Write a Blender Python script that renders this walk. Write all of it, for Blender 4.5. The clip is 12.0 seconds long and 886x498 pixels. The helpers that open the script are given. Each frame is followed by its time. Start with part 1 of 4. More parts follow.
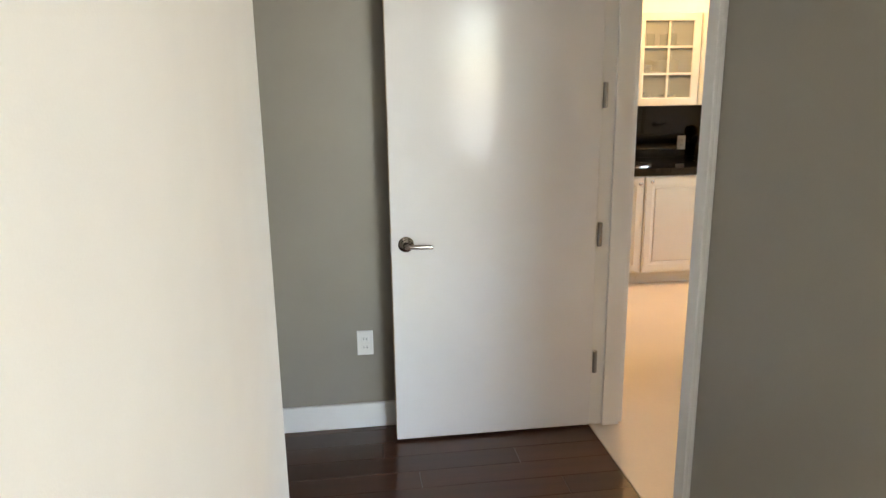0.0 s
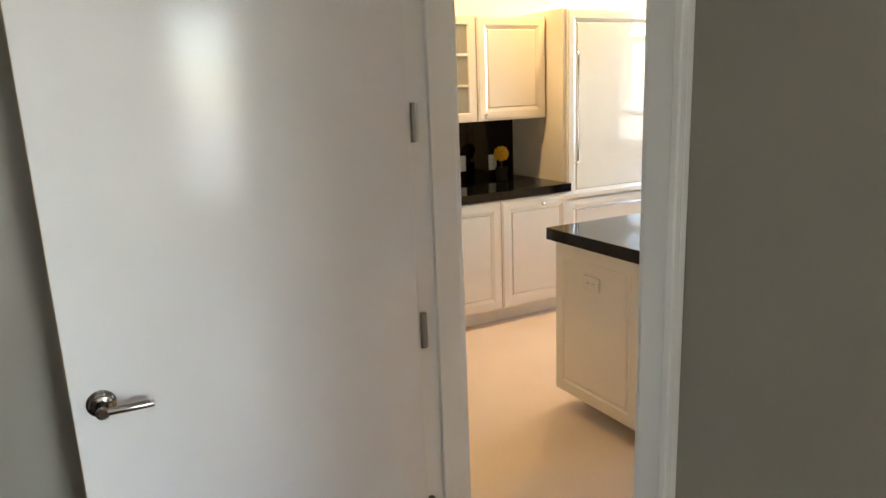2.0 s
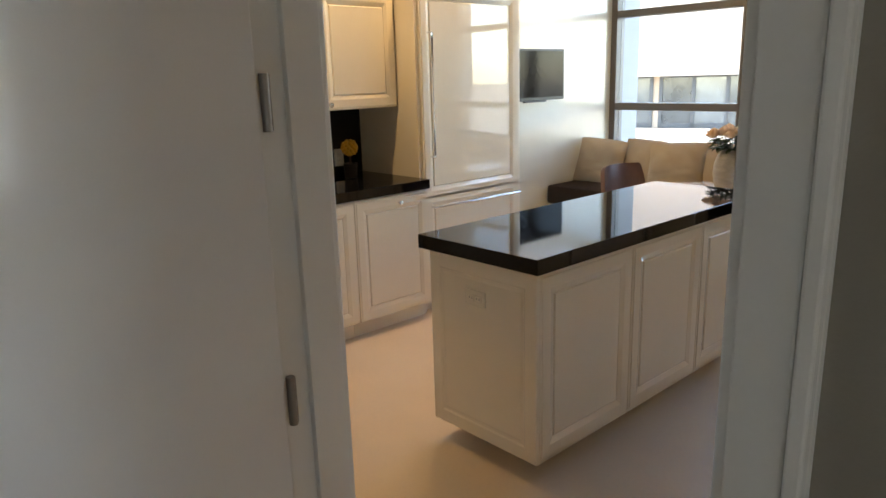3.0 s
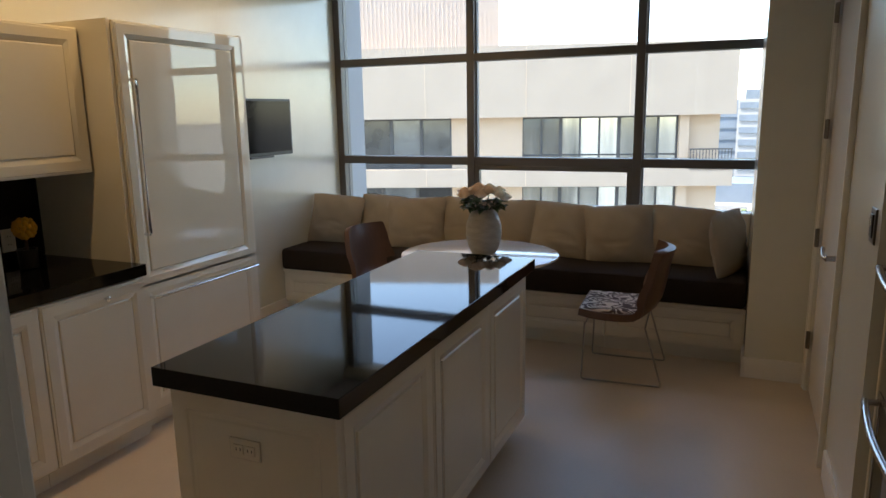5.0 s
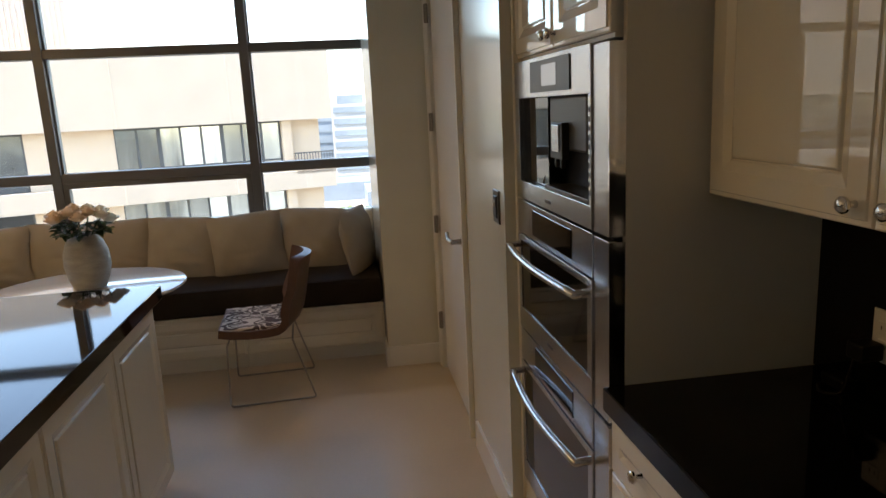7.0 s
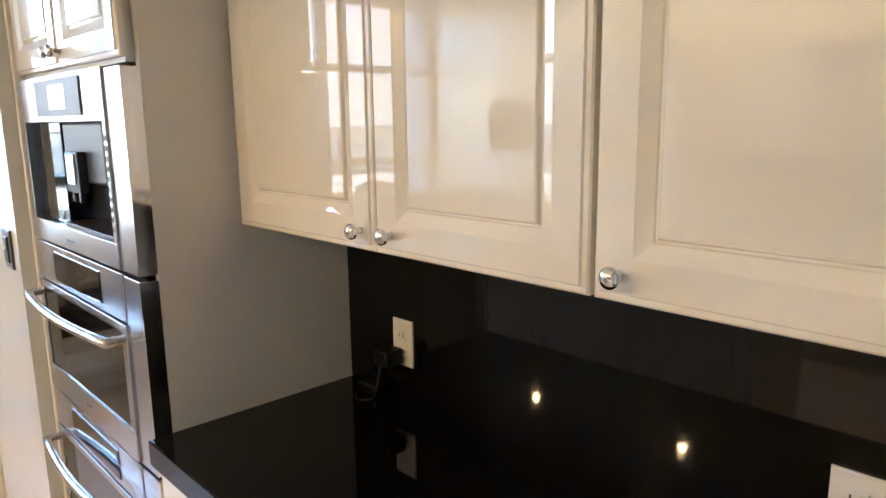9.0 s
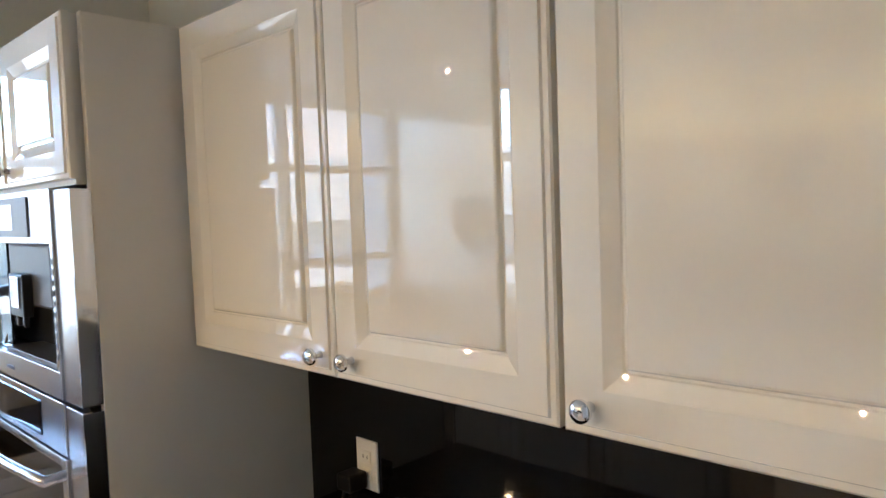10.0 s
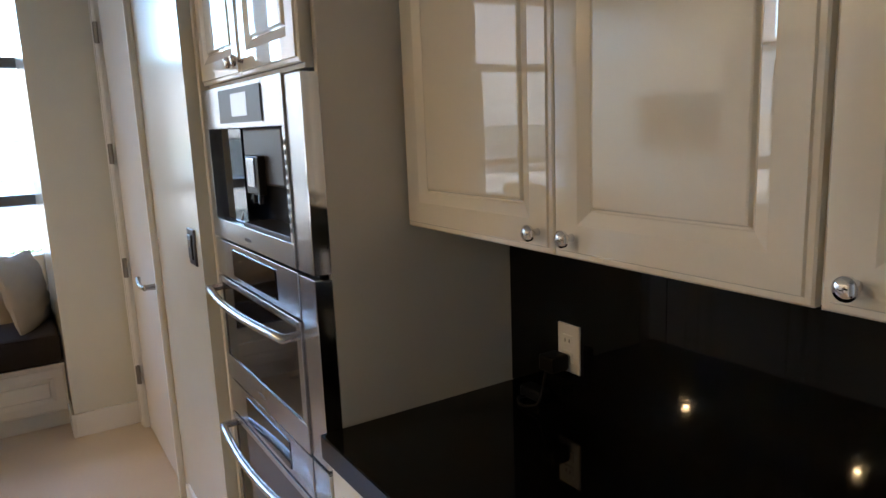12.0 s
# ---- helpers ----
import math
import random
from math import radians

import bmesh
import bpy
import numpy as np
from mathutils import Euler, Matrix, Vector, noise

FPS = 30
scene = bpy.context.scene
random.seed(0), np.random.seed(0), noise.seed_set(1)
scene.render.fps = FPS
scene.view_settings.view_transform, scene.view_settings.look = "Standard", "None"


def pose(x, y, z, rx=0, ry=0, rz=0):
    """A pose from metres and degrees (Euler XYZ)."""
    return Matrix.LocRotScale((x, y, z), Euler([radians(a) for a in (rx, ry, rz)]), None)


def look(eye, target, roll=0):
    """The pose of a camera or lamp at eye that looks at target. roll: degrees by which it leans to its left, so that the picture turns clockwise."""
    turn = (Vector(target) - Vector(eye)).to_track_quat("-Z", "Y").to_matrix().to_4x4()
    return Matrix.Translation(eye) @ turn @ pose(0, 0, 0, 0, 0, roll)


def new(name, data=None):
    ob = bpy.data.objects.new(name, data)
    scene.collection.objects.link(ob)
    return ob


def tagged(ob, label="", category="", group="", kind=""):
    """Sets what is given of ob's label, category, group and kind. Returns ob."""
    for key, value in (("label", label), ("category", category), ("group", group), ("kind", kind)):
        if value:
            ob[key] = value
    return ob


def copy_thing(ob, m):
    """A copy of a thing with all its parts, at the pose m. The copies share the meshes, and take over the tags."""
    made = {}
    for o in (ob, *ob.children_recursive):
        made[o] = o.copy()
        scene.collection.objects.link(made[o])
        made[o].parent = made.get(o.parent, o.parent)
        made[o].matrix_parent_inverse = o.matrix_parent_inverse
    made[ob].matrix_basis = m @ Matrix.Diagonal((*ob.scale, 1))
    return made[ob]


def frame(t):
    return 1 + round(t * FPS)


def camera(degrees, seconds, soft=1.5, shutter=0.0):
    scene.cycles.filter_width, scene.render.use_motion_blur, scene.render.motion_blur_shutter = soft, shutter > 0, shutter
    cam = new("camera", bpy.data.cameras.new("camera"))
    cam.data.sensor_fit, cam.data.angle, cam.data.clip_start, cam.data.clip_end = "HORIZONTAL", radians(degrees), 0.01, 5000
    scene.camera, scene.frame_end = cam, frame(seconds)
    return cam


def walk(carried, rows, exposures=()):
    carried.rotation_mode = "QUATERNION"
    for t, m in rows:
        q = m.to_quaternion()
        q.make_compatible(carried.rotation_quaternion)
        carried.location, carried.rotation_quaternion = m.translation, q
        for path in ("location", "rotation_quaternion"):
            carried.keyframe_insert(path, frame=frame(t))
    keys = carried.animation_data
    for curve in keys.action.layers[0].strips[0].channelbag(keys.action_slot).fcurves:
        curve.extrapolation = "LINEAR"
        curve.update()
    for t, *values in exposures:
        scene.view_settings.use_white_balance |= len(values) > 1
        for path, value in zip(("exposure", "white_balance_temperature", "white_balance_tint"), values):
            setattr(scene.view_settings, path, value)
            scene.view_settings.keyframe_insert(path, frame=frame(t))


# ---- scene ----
cam = camera(65.5, 12.0)
PATH = [
    (0, (-0.395, -0.037, 1.559), (-0.138, 1.890, 1.089), -0.8),
    (0.5, (-0.378, 0.221, 1.550), (0.119, 2.108, 1.111), -1.4),
    (1, (-0.320, 0.517, 1.564), (0.323, 2.364, 1.146), -2.0),
    (1.5, (-0.222, 0.814, 1.574), (0.539, 2.615, 1.152), -2.1),
    (2, (-0.164, 1.067, 1.583), (0.752, 2.787, 1.132), -2.3),
    (2.5, (-0.091, 1.384, 1.552), (1.042, 2.958, 1.061), -1.5),
    (3, (0.036, 1.595, 1.536), (1.338, 3.034, 1.052), -1.7),
    (3.5, (0.164, 1.776, 1.565), (1.639, 3.045, 1.102), -2.0),
    (3.7, (0.207, 1.860, 1.564), (1.751, 3.049, 1.112), -2.0),
    (5.3, (0.468, 2.212, 1.633), (2.295, 2.931, 1.253), -1.3),
    (5.5, (0.506, 2.246, 1.631), (2.350, 2.923, 1.256), -1.8),
    (6, (0.558, 2.356, 1.622), (2.467, 2.814, 1.241), -3.3),
    (6.5, (0.653, 2.341, 1.602), (2.610, 2.452, 1.208), -3.7),
    (7, (0.690, 2.290, 1.587), (2.630, 2.017, 1.182), -2.8),
    (7.5, (0.729, 2.219, 1.571), (2.577, 1.578, 1.153), -2.1),
    (7.7, (0.725, 2.220, 1.573), (2.540, 1.484, 1.165), -1.9),
    (9.3, (0.697, 2.198, 1.596), (2.069, 0.783, 1.265), -0.9),
    (9.5, (0.706, 2.174, 1.597), (2.081, 0.748, 1.328), -1.2),
    (10, (0.721, 2.178, 1.641), (2.093, 0.726, 1.529), -2.0),
    (10.5, (0.747, 2.156, 1.637), (2.188, 0.770, 1.575), -2.5),
    (11, (0.776, 2.186, 1.621), (2.291, 0.884, 1.537), -2.2),
    (11.5, (0.781, 2.170, 1.617), (2.408, 1.022, 1.430), -2.6),
    (12, (0.778, 2.240, 1.593), (2.443, 1.192, 1.232), -2.3),
]
EXPOSURE = [(0, 4.85, 7600, 15), (0.5, 5.05, 7700, 15), (1, 4.85, 7500, 15), (1.5, 4.95, 7300, 14), (2, 4.65, 7300, 14), (2.5, 4.2, 7200, 14), (3, 3.8, 7200, 14), (3.5, 3.25, 7200, 14), (5.5, 2.5, 6900, 13), (6.5, 2.6, 6900, 13), (7, 2.85, 7300, 14), (7.5, 3.75, 7700, 14), (7.8, 3.95, 7400, 14), (9.3, 5.3, 5700, 13), (10.5, 4.75, 5400, 12), (11.3, 4.75, 5600, 12), (12, 3.95, 5900, 13)]
walk(cam, [(t, look(eye, target, roll)) for t, eye, target, roll in PATH], EXPOSURE)

# ---- light ----
world = bpy.data.worlds.new("sky")
scene.world = world
world.use_nodes = True
wn = world.node_tree.nodes
sky = wn.new("ShaderNodeTexSky")
sky.sky_type, sky.sun_disc, sky.sun_elevation, sky.sun_rotation = "NISHITA", False, radians(60), radians(330)
sky.dust_density, sky.ozone_density = 0.5, 2.5
world.node_tree.links.new(sky.outputs[0], wn["Background"].inputs[0])
wn["Background"].inputs[1].default_value = 0.15

sun_data = bpy.data.lights.new("sun", "SUN")
sun_data.energy, sun_data.angle, sun_data.color = 3.1, radians(0.5), (1.0, 0.94, 0.85)
sun = new("sun", sun_data)
sun.matrix_world = look((-8.7, 15, 30), (0, 0, 0))


def area(name, eye, target, w, h, power, colour):
    d = bpy.data.lights.new(name, "AREA")
    d.shape, d.size, d.size_y, d.energy, d.color = "RECTANGLE", w, h, power, colour
    ob = new(name, d)
    ob.matrix_world = look(eye, target)
    return ob


# skylight entering by the window of the room behind
area("back_window_light", (1.75, -3.25, 1.55), (1.3, 2, 1.3), 1.6, 1.9, 4.0, (0.82, 0.91, 1.0))

# ---- materials ----
def mat(name, col, rough=0.5, metal=0.0, var=0.08, scale=6.0, fine=120.0, bump=0.05, coat=0.0, coat_rough=0.03, spec=0.5, piece=0.0, stretch=None, rv=0.04):
    """A surface with two scales of variation: broad mottling and fine grain."""
    m = bpy.data.materials.new(name)
    m.use_nodes = True
    nt = m.node_tree
    n, l = nt.nodes, nt.links
    b = n["Principled BSDF"]
    b.inputs["Metallic"].default_value = metal
    b.inputs["Coat Weight"].default_value = coat
    b.inputs["Coat Roughness"].default_value = coat_rough
    b.inputs["Specular IOR Level"].default_value = spec
    tc = n.new("ShaderNodeTexCoord")
    mp = n.new("ShaderNodeMapping")
    l.new(tc.outputs["Object"], mp.inputs[0])
    if stretch:
        mp.inputs["Scale"].default_value = stretch
    big, small = n.new("ShaderNodeTexNoise"), n.new("ShaderNodeTexNoise")
    big.inputs["Scale"].default_value, big.inputs["Detail"].default_value = scale, 4
    small.inputs["Scale"].default_value, small.inputs["Detail"].default_value = fine, 3
    for t in (big, small):
        l.new(mp.outputs[0], t.inputs["Vector"])
    mix = n.new("ShaderNodeMath")
    mix.operation = "MULTIPLY_ADD"
    l.new(small.outputs["Fac"], mix.inputs[0])
    mix.inputs[1].default_value = 0.4
    l.new(big.outputs["Fac"], mix.inputs[2])
    ramp = n.new("ShaderNodeMapRange")
    ramp.inputs["From Min"].default_value, ramp.inputs["From Max"].default_value = 0.35, 1.05
    ramp.inputs["To Min"].default_value, ramp.inputs["To Max"].default_value = 1 - var, 1 + var
    l.new(mix.outputs[0], ramp.inputs["Value"])
    val = ramp.outputs[0]
    if piece:
        oi = n.new("ShaderNodeObjectInfo")
        pr = n.new("ShaderNodeMapRange")
        pr.inputs["To Min"].default_value, pr.inputs["To Max"].default_value = 1 - piece, 1 + piece
        l.new(oi.outputs["Random"], pr.inputs["Value"])
        mu = n.new("ShaderNodeMath")
        mu.operation = "MULTIPLY"
        l.new(val, mu.inputs[0])
        l.new(pr.outputs[0], mu.inputs[1])
        val = mu.outputs[0]
    sc = n.new("ShaderNodeVectorMath")
    sc.operation = "SCALE"
    sc.inputs[0].default_value = col
    l.new(val, sc.inputs["Scale"])
    l.new(sc.outputs[0], b.inputs["Base Color"])
    rr = n.new("ShaderNodeMapRange")
    rr.inputs["To Min"].default_value, rr.inputs["To Max"].default_value = max(0.0, rough * (1 - rv)), min(1.0, rough * (1 + rv))
    l.new(big.outputs["Fac"], rr.inputs["Value"])
    l.new(rr.outputs[0], b.inputs["Roughness"])
    if bump:
        bp = n.new("ShaderNodeBump")
        bp.inputs["Strength"].default_value, bp.inputs["Distance"].default_value = bump, 0.004
        l.new(small.outputs["Fac"], bp.inputs["Height"])
        l.new(bp.outputs[0], b.inputs["Normal"])
    return m


def glow(name, col, strength):
    m = bpy.data.materials.new(name)
    m.use_nodes = True
    b = m.node_tree.nodes["Principled BSDF"]
    b.inputs["Base Color"].default_value = (*col, 1)
    b.inputs["Emission Color"].default_value = (*col, 1)
    b.inputs["Emission Strength"].default_value = strength
    return m


def glass(name, tint=(0.97, 0.99, 0.98), haze=0.0):
    m = bpy.data.materials.new(name)
    m.use_nodes = True
    nt = m.node_tree
    n, l = nt.nodes, nt.links
    n.remove(n["Principled BSDF"])
    tr, gl, mx, fr = n.new("ShaderNodeBsdfTransparent"), n.new("ShaderNodeBsdfGlossy"), n.new("ShaderNodeMixShader"), n.new("ShaderNodeFresnel")
    tr.inputs[0].default_value = (*tint, 1)
    gl.inputs["Roughness"].default_value = 0.01
    fr.inputs["IOR"].default_value = 1.25
    l.new(fr.outputs[0], mx.inputs[0])
    l.new(tr.outputs[0], mx.inputs[1])
    l.new(gl.outputs[0], mx.inputs[2])
    out = mx.outputs[0]
    if haze:
        df, hz = n.new("ShaderNodeBsdfDiffuse"), n.new("ShaderNodeMixShader")
        df.inputs[0].default_value = (0.78, 0.77, 0.68, 1)
        hz.inputs[0].default_value = haze
        l.new(out, hz.inputs[1])
        l.new(df.outputs[0], hz.inputs[2])
        out = hz.outputs[0]
    l.new(out, n["Material Output"].inputs[0])
    return m


def ikat(name, dark, pale):
    """Hooked pale figures on a dark woven ground."""
    m = mat(name, dark, 0.9, bump=0.3, fine=400)
    nt = m.node_tree
    n, l = nt.nodes, nt.links
    tc, mp, no, cr = n.new("ShaderNodeTexCoord"), n.new("ShaderNodeMapping"), n.new("ShaderNodeTexNoise"), n.new("ShaderNodeValToRGB")
    mp.inputs["Scale"].default_value = (1.0, 0.65, 1.0)
    no.inputs["Scale"].default_value, no.inputs["Detail"].default_value, no.inputs["Distortion"].default_value = 11.0, 0.5, 1.6
    el = cr.color_ramp.elements
    el[0].position, el[1].position = 0.0, 1.0
    el[0].color, el[1].color = (*pale, 1), (*pale, 1)
    for p, c in ((0.34, pale), (0.36, dark), (0.44, dark), (0.46, pale), (0.53, pale), (0.55, dark), (0.66, dark), (0.68, pale)):
        e = el.new(p)
        e.color = (*c, 1)
    l.new(tc.outputs["Object"], mp.inputs["Vector"])
    l.new(mp.outputs[0], no.inputs["Vector"])
    l.new(no.outputs["Fac"], cr.inputs[0])
    l.new(cr.outputs[0], n["Principled BSDF"].inputs["Base Color"])
    return m


M_HALL = mat("grey_wall_paint", (0.275, 0.250, 0.210), 0.5, var=0.04, bump=0.12, fine=260, coat=0.5, coat_rough=0.3)
M_WHITEWALL = mat("white_wall_paint", (0.80, 0.765, 0.70), 0.6, var=0.03, bump=0.1, fine=260)
M_SAGE = mat("sage_wall_paint", (0.69, 0.685, 0.60), 0.35, var=0.04, bump=0.05, fine=200, coat=1.0, coat_rough=0.16)
M_CEIL = mat("ceiling_paint", (0.80, 0.79, 0.76), 0.8, var=0.03, bump=0.1, fine=200)
M_TRIM = mat("white_trim_paint", (0.80, 0.79, 0.76), 0.3, var=0.03, bump=0.04, fine=160)
M_DOOR = mat("white_door_paint", (0.78, 0.77, 0.76), 0.5, var=0.03, bump=0.04, fine=300, coat=0.45, coat_rough=0.13)
M_LACQ = mat("cream_lacquer", (0.81, 0.76, 0.645), 0.3, var=0.025, bump=0.0, coat=1.0, coat_rough=0.006, spec=0.08)
M_LACQ.node_tree.nodes["Principled BSDF"].inputs["Coat IOR"].default_value = 1.68
M_CARCASS = mat("cream_satin_panel", (0.75, 0.715, 0.625), 0.42, var=0.03, bump=0.03)
M_GRANITE = mat("black_granite", (0.003, 0.003, 0.0035), 0.04, var=0.5, scale=60, fine=700, bump=0.0, spec=0.3)
M_STEEL = mat("brushed_steel", (0.62, 0.62, 0.63), 0.24, metal=1.0, var=0.05, scale=3, fine=300, bump=0.03, stretch=(0.05, 1, 1))
M_CHROME = mat("chrome", (0.75, 0.75, 0.76), 0.08, metal=1.0, var=0.03, bump=0.0)
M_NICKEL = mat("satin_nickel", (0.42, 0.40, 0.37), 0.3, metal=1.0, var=0.06, bump=0.02)
M_HINGE = mat("hinge_nickel", (0.27, 0.255, 0.235), 0.35, metal=1.0, var=0.08, bump=0.02)
M_LEVER = mat("dark_nickel_lever", (0.33, 0.305, 0.275), 0.16, metal=1.0, var=0.1, bump=0.01)
M_DOOREDGE = mat("golden_brown_edge", (0.42, 0.27, 0.12), 0.5, var=0.2, stretch=(1, 1, 0.1))
M_BLACKGLASS = mat("black_glass", (0.008, 0.008, 0.009), 0.05, var=0.1, bump=0.0, spec=0.7)
M_BLACK = mat("black_plastic", (0.012, 0.012, 0.013), 0.4, var=0.1, bump=0.05)
M_CORD = mat("black_rubber", (0.005, 0.005, 0.006), 0.45, var=0.1, bump=0.02, spec=0.25)
M_DARKGREY = mat("dark_grey_plastic", (0.06, 0.06, 0.065), 0.35, var=0.08, bump=0.04)
M_SCREEN = mat("tv_screen", (0.006, 0.006, 0.008), 0.12, var=0.3, scale=4, bump=0.0, spec=0.13)
# pale colour and faint glow put in for a whitish reflection on the display
M_DISPLAY = glow("display_reflection_glow", (0.34, 0.37, 0.40), 0.12)
M_PLASTIC = mat("white_plastic", (0.80, 0.79, 0.76), 0.35, var=0.02, bump=0.0)
M_TILE = mat("beige_porcelain", (0.64, 0.54, 0.43), 0.38, var=0.07, scale=2.5, fine=60, bump=0.03, piece=0.008)
M_PLANK = mat("dark_walnut_plank", (0.060, 0.018, 0.007), 0.28, var=0.35, scale=4, fine=40, bump=0.05, piece=0.3, stretch=(0.25, 4, 1), coat=0.15, coat_rough=0.12)
M_WOODGAP = mat("dark_joint", (0.008, 0.005, 0.004), 0.8)
M_ALU = mat("dark_bronze_aluminium", (0.13, 0.125, 0.12), 0.45, metal=0.4, var=0.05, bump=0.02)
M_GLASS = glass("window_glass")
M_CABGLASS = glass("cabinet_glass", (0.93, 0.95, 0.93))
# pale diffuse share put in to brighten the panes over a dark interior
M_HAZEGLASS = glass("hazy_cabinet_glass", (0.90, 0.91, 0.86), 0.22)
M_SEAT = mat("brown_seat_fabric", (0.0315, 0.0238, 0.0210), 0.9, var=0.15, scale=12, fine=500, bump=0.5, spec=0.2)
M_PILLOW = mat("beige_linen", (0.37, 0.325, 0.27), 0.9, var=0.07, scale=10, fine=450, bump=0.6, spec=0.2)
M_WALNUT = mat("walnut_veneer", (0.11, 0.058, 0.040), 0.4, var=0.35, scale=5, fine=60, bump=0.06, stretch=(1, 1, 0.15))
M_IKAT = ikat("ikat_fabric", (0.085, 0.06, 0.06), (0.68, 0.62, 0.56))
M_TABLE = mat("white_table_top", (0.82, 0.82, 0.81), 0.15, var=0.02, bump=0.0, coat=0.6)
M_VASE = mat("grey_ceramic", (0.31, 0.30, 0.275), 0.5, var=0.22, scale=14, fine=90, bump=0.6, stretch=(1, 1, 3))
M_PETALS = mat("peach_petals", (0.92, 0.76, 0.60), 0.6, var=0.12, scale=30, fine=200, bump=0.1)
M_PETALS_W = mat("cream_petals", (0.92, 0.89, 0.79), 0.6, var=0.1, scale=30, fine=200, bump=0.1)
M_LEAF = mat("rose_leaf", (0.035, 0.075, 0.025), 0.45, var=0.3, scale=40, fine=200, bump=0.2)
M_LEMON = mat("lemon_skin", (0.78, 0.42, 0.03), 0.45, var=0.15, scale=40, fine=300, bump=0.3)
M_POT = mat("dark_pot", (0.02, 0.017, 0.015), 0.35, var=0.2, bump=0.05)
M_BLIND = mat("blind_fabric", (0.62, 0.58, 0.52), 0.8, var=0.05, fine=500, bump=0.2)
M_CONC = mat("pale_concrete", (0.34, 0.288, 0.232), 0.85, var=0.08, scale=0.5, fine=8, bump=0.1)
M_CONC2 = mat("warm_concrete", (0.50, 0.385, 0.28), 0.85, var=0.06, scale=0.7, fine=8, bump=0.1)
M_FIN = mat("grey_fin_cladding", (0.26, 0.275, 0.30), 0.6, var=0.05, scale=2, fine=60, bump=0.03)
M_RIB = mat("ribbed_metal_screen", (0.40, 0.34, 0.29), 0.6, var=0.05, scale=0.6, bump=0.05)
# upright streaks and pane tones put reflections into the glass colour
M_EXTGLASS = mat("reflection_streaked_glass", (0.38, 0.40, 0.38), 0.10, metal=0.75, var=0.7, scale=0.8, fine=3.0, bump=0.02, spec=0.9, stretch=(1, 1, 0.12), piece=0.55)
# mottling and pane tones do the same for the dark glass, as painted reflections
M_EXTDARK = mat("dark_glass_mottled_reflections", (0.075, 0.085, 0.09), 0.10, metal=0.6, var=0.6, scale=0.8, fine=3.0, bump=0.02, spec=0.9, piece=0.9)
M_EXTFRAME = mat("facade_mullion", (0.05, 0.05, 0.05), 0.5, bump=0.0)
M_CITYWHITE = mat("white_tower_cladding", (0.30, 0.295, 0.285), 0.8, var=0.06, scale=0.1, fine=1, bump=0.0)
M_CITYBLUE = mat("blue_grey_glazing", (0.15, 0.18, 0.215), 0.3, var=0.3, scale=0.1, fine=1, bump=0.0)
M_GROUND = mat("city_ground", (0.20, 0.20, 0.19), 0.9, var=0.4, scale=0.02, fine=0.3, bump=0.0)
M_TREE = mat("city_foliage", (0.11, 0.15, 0.06), 0.8, var=0.4, scale=0.6, fine=4, bump=0.3)
M_BARK = mat("bark", (0.10, 0.07, 0.05), 0.9, bump=0.3)
M_BULB = glow("downlight_bulb", (1.0, 0.74, 0.42), 3)

# ---- building blocks ----
ROOT = {}


def thing(name, at, label, category, group="", kind=""):
    """An Empty at the base of a thing, which carries its parts."""
    ob = new(name)
    ob.empty_display_size = 0.1
    ob.location = at
    ROOT[ob] = Vector(at)
    return tagged(ob, label, category, group, kind)


def finish(name, bm, material, smooth=None):
    bmesh.ops.recalc_face_normals(bm, faces=bm.faces)
    me = bpy.data.meshes.new(name)
    if smooth is not None:
        for fc in bm.faces:
            fc.smooth = True
        for e in bm.edges:
            if len(e.link_faces) == 2 and e.calc_face_angle(0) > radians(smooth):
                e.smooth = False
    bm.to_mesh(me)
    bm.free()
    me.materials.append(material)
    return me


def part(name, bm, material, parent, label="", smooth=None):
    """One mesh, modelled in world places, as a part of a thing or of a part."""
    ob = new(name, finish(name, bm, material, smooth))
    ob.parent = parent
    if parent in ROOT:
        ob.matrix_parent_inverse = Matrix.Translation(-ROOT[parent])
    if label:
        ob["label"] = label
    return ob


def single(name, bm, material, label, category, group="", kind="", smooth=None):
    return tagged(new(name, finish(name, bm, material, smooth)), label, category, group, kind)


def box(lo, hi, bevel=0.0, bm=None, seg=2):
    bm = bm or bmesh.new()
    lo, hi = [min(a, b) for a, b in zip(lo, hi)], [max(a, b) for a, b in zip(lo, hi)]
    c = [(a + b) / 2 for a, b in zip(lo, hi)]
    d = [b - a for a, b in zip(lo, hi)]
    r = bmesh.ops.create_cube(bm, size=1, matrix=Matrix.Translation(c) @ Matrix.Diagonal((*d, 1)))
    if bevel:
        es = list({e for v in r["verts"] for e in v.link_edges})
        bmesh.ops.bevel(bm, geom=es, offset=bevel, segments=seg, affect="EDGES", profile=0.5)
    return bm


def boxes(list_of, bevel=0.0):
    bm = bmesh.new()
    for lo, hi in list_of:
        box(lo, hi, bevel, bm)
    return bm


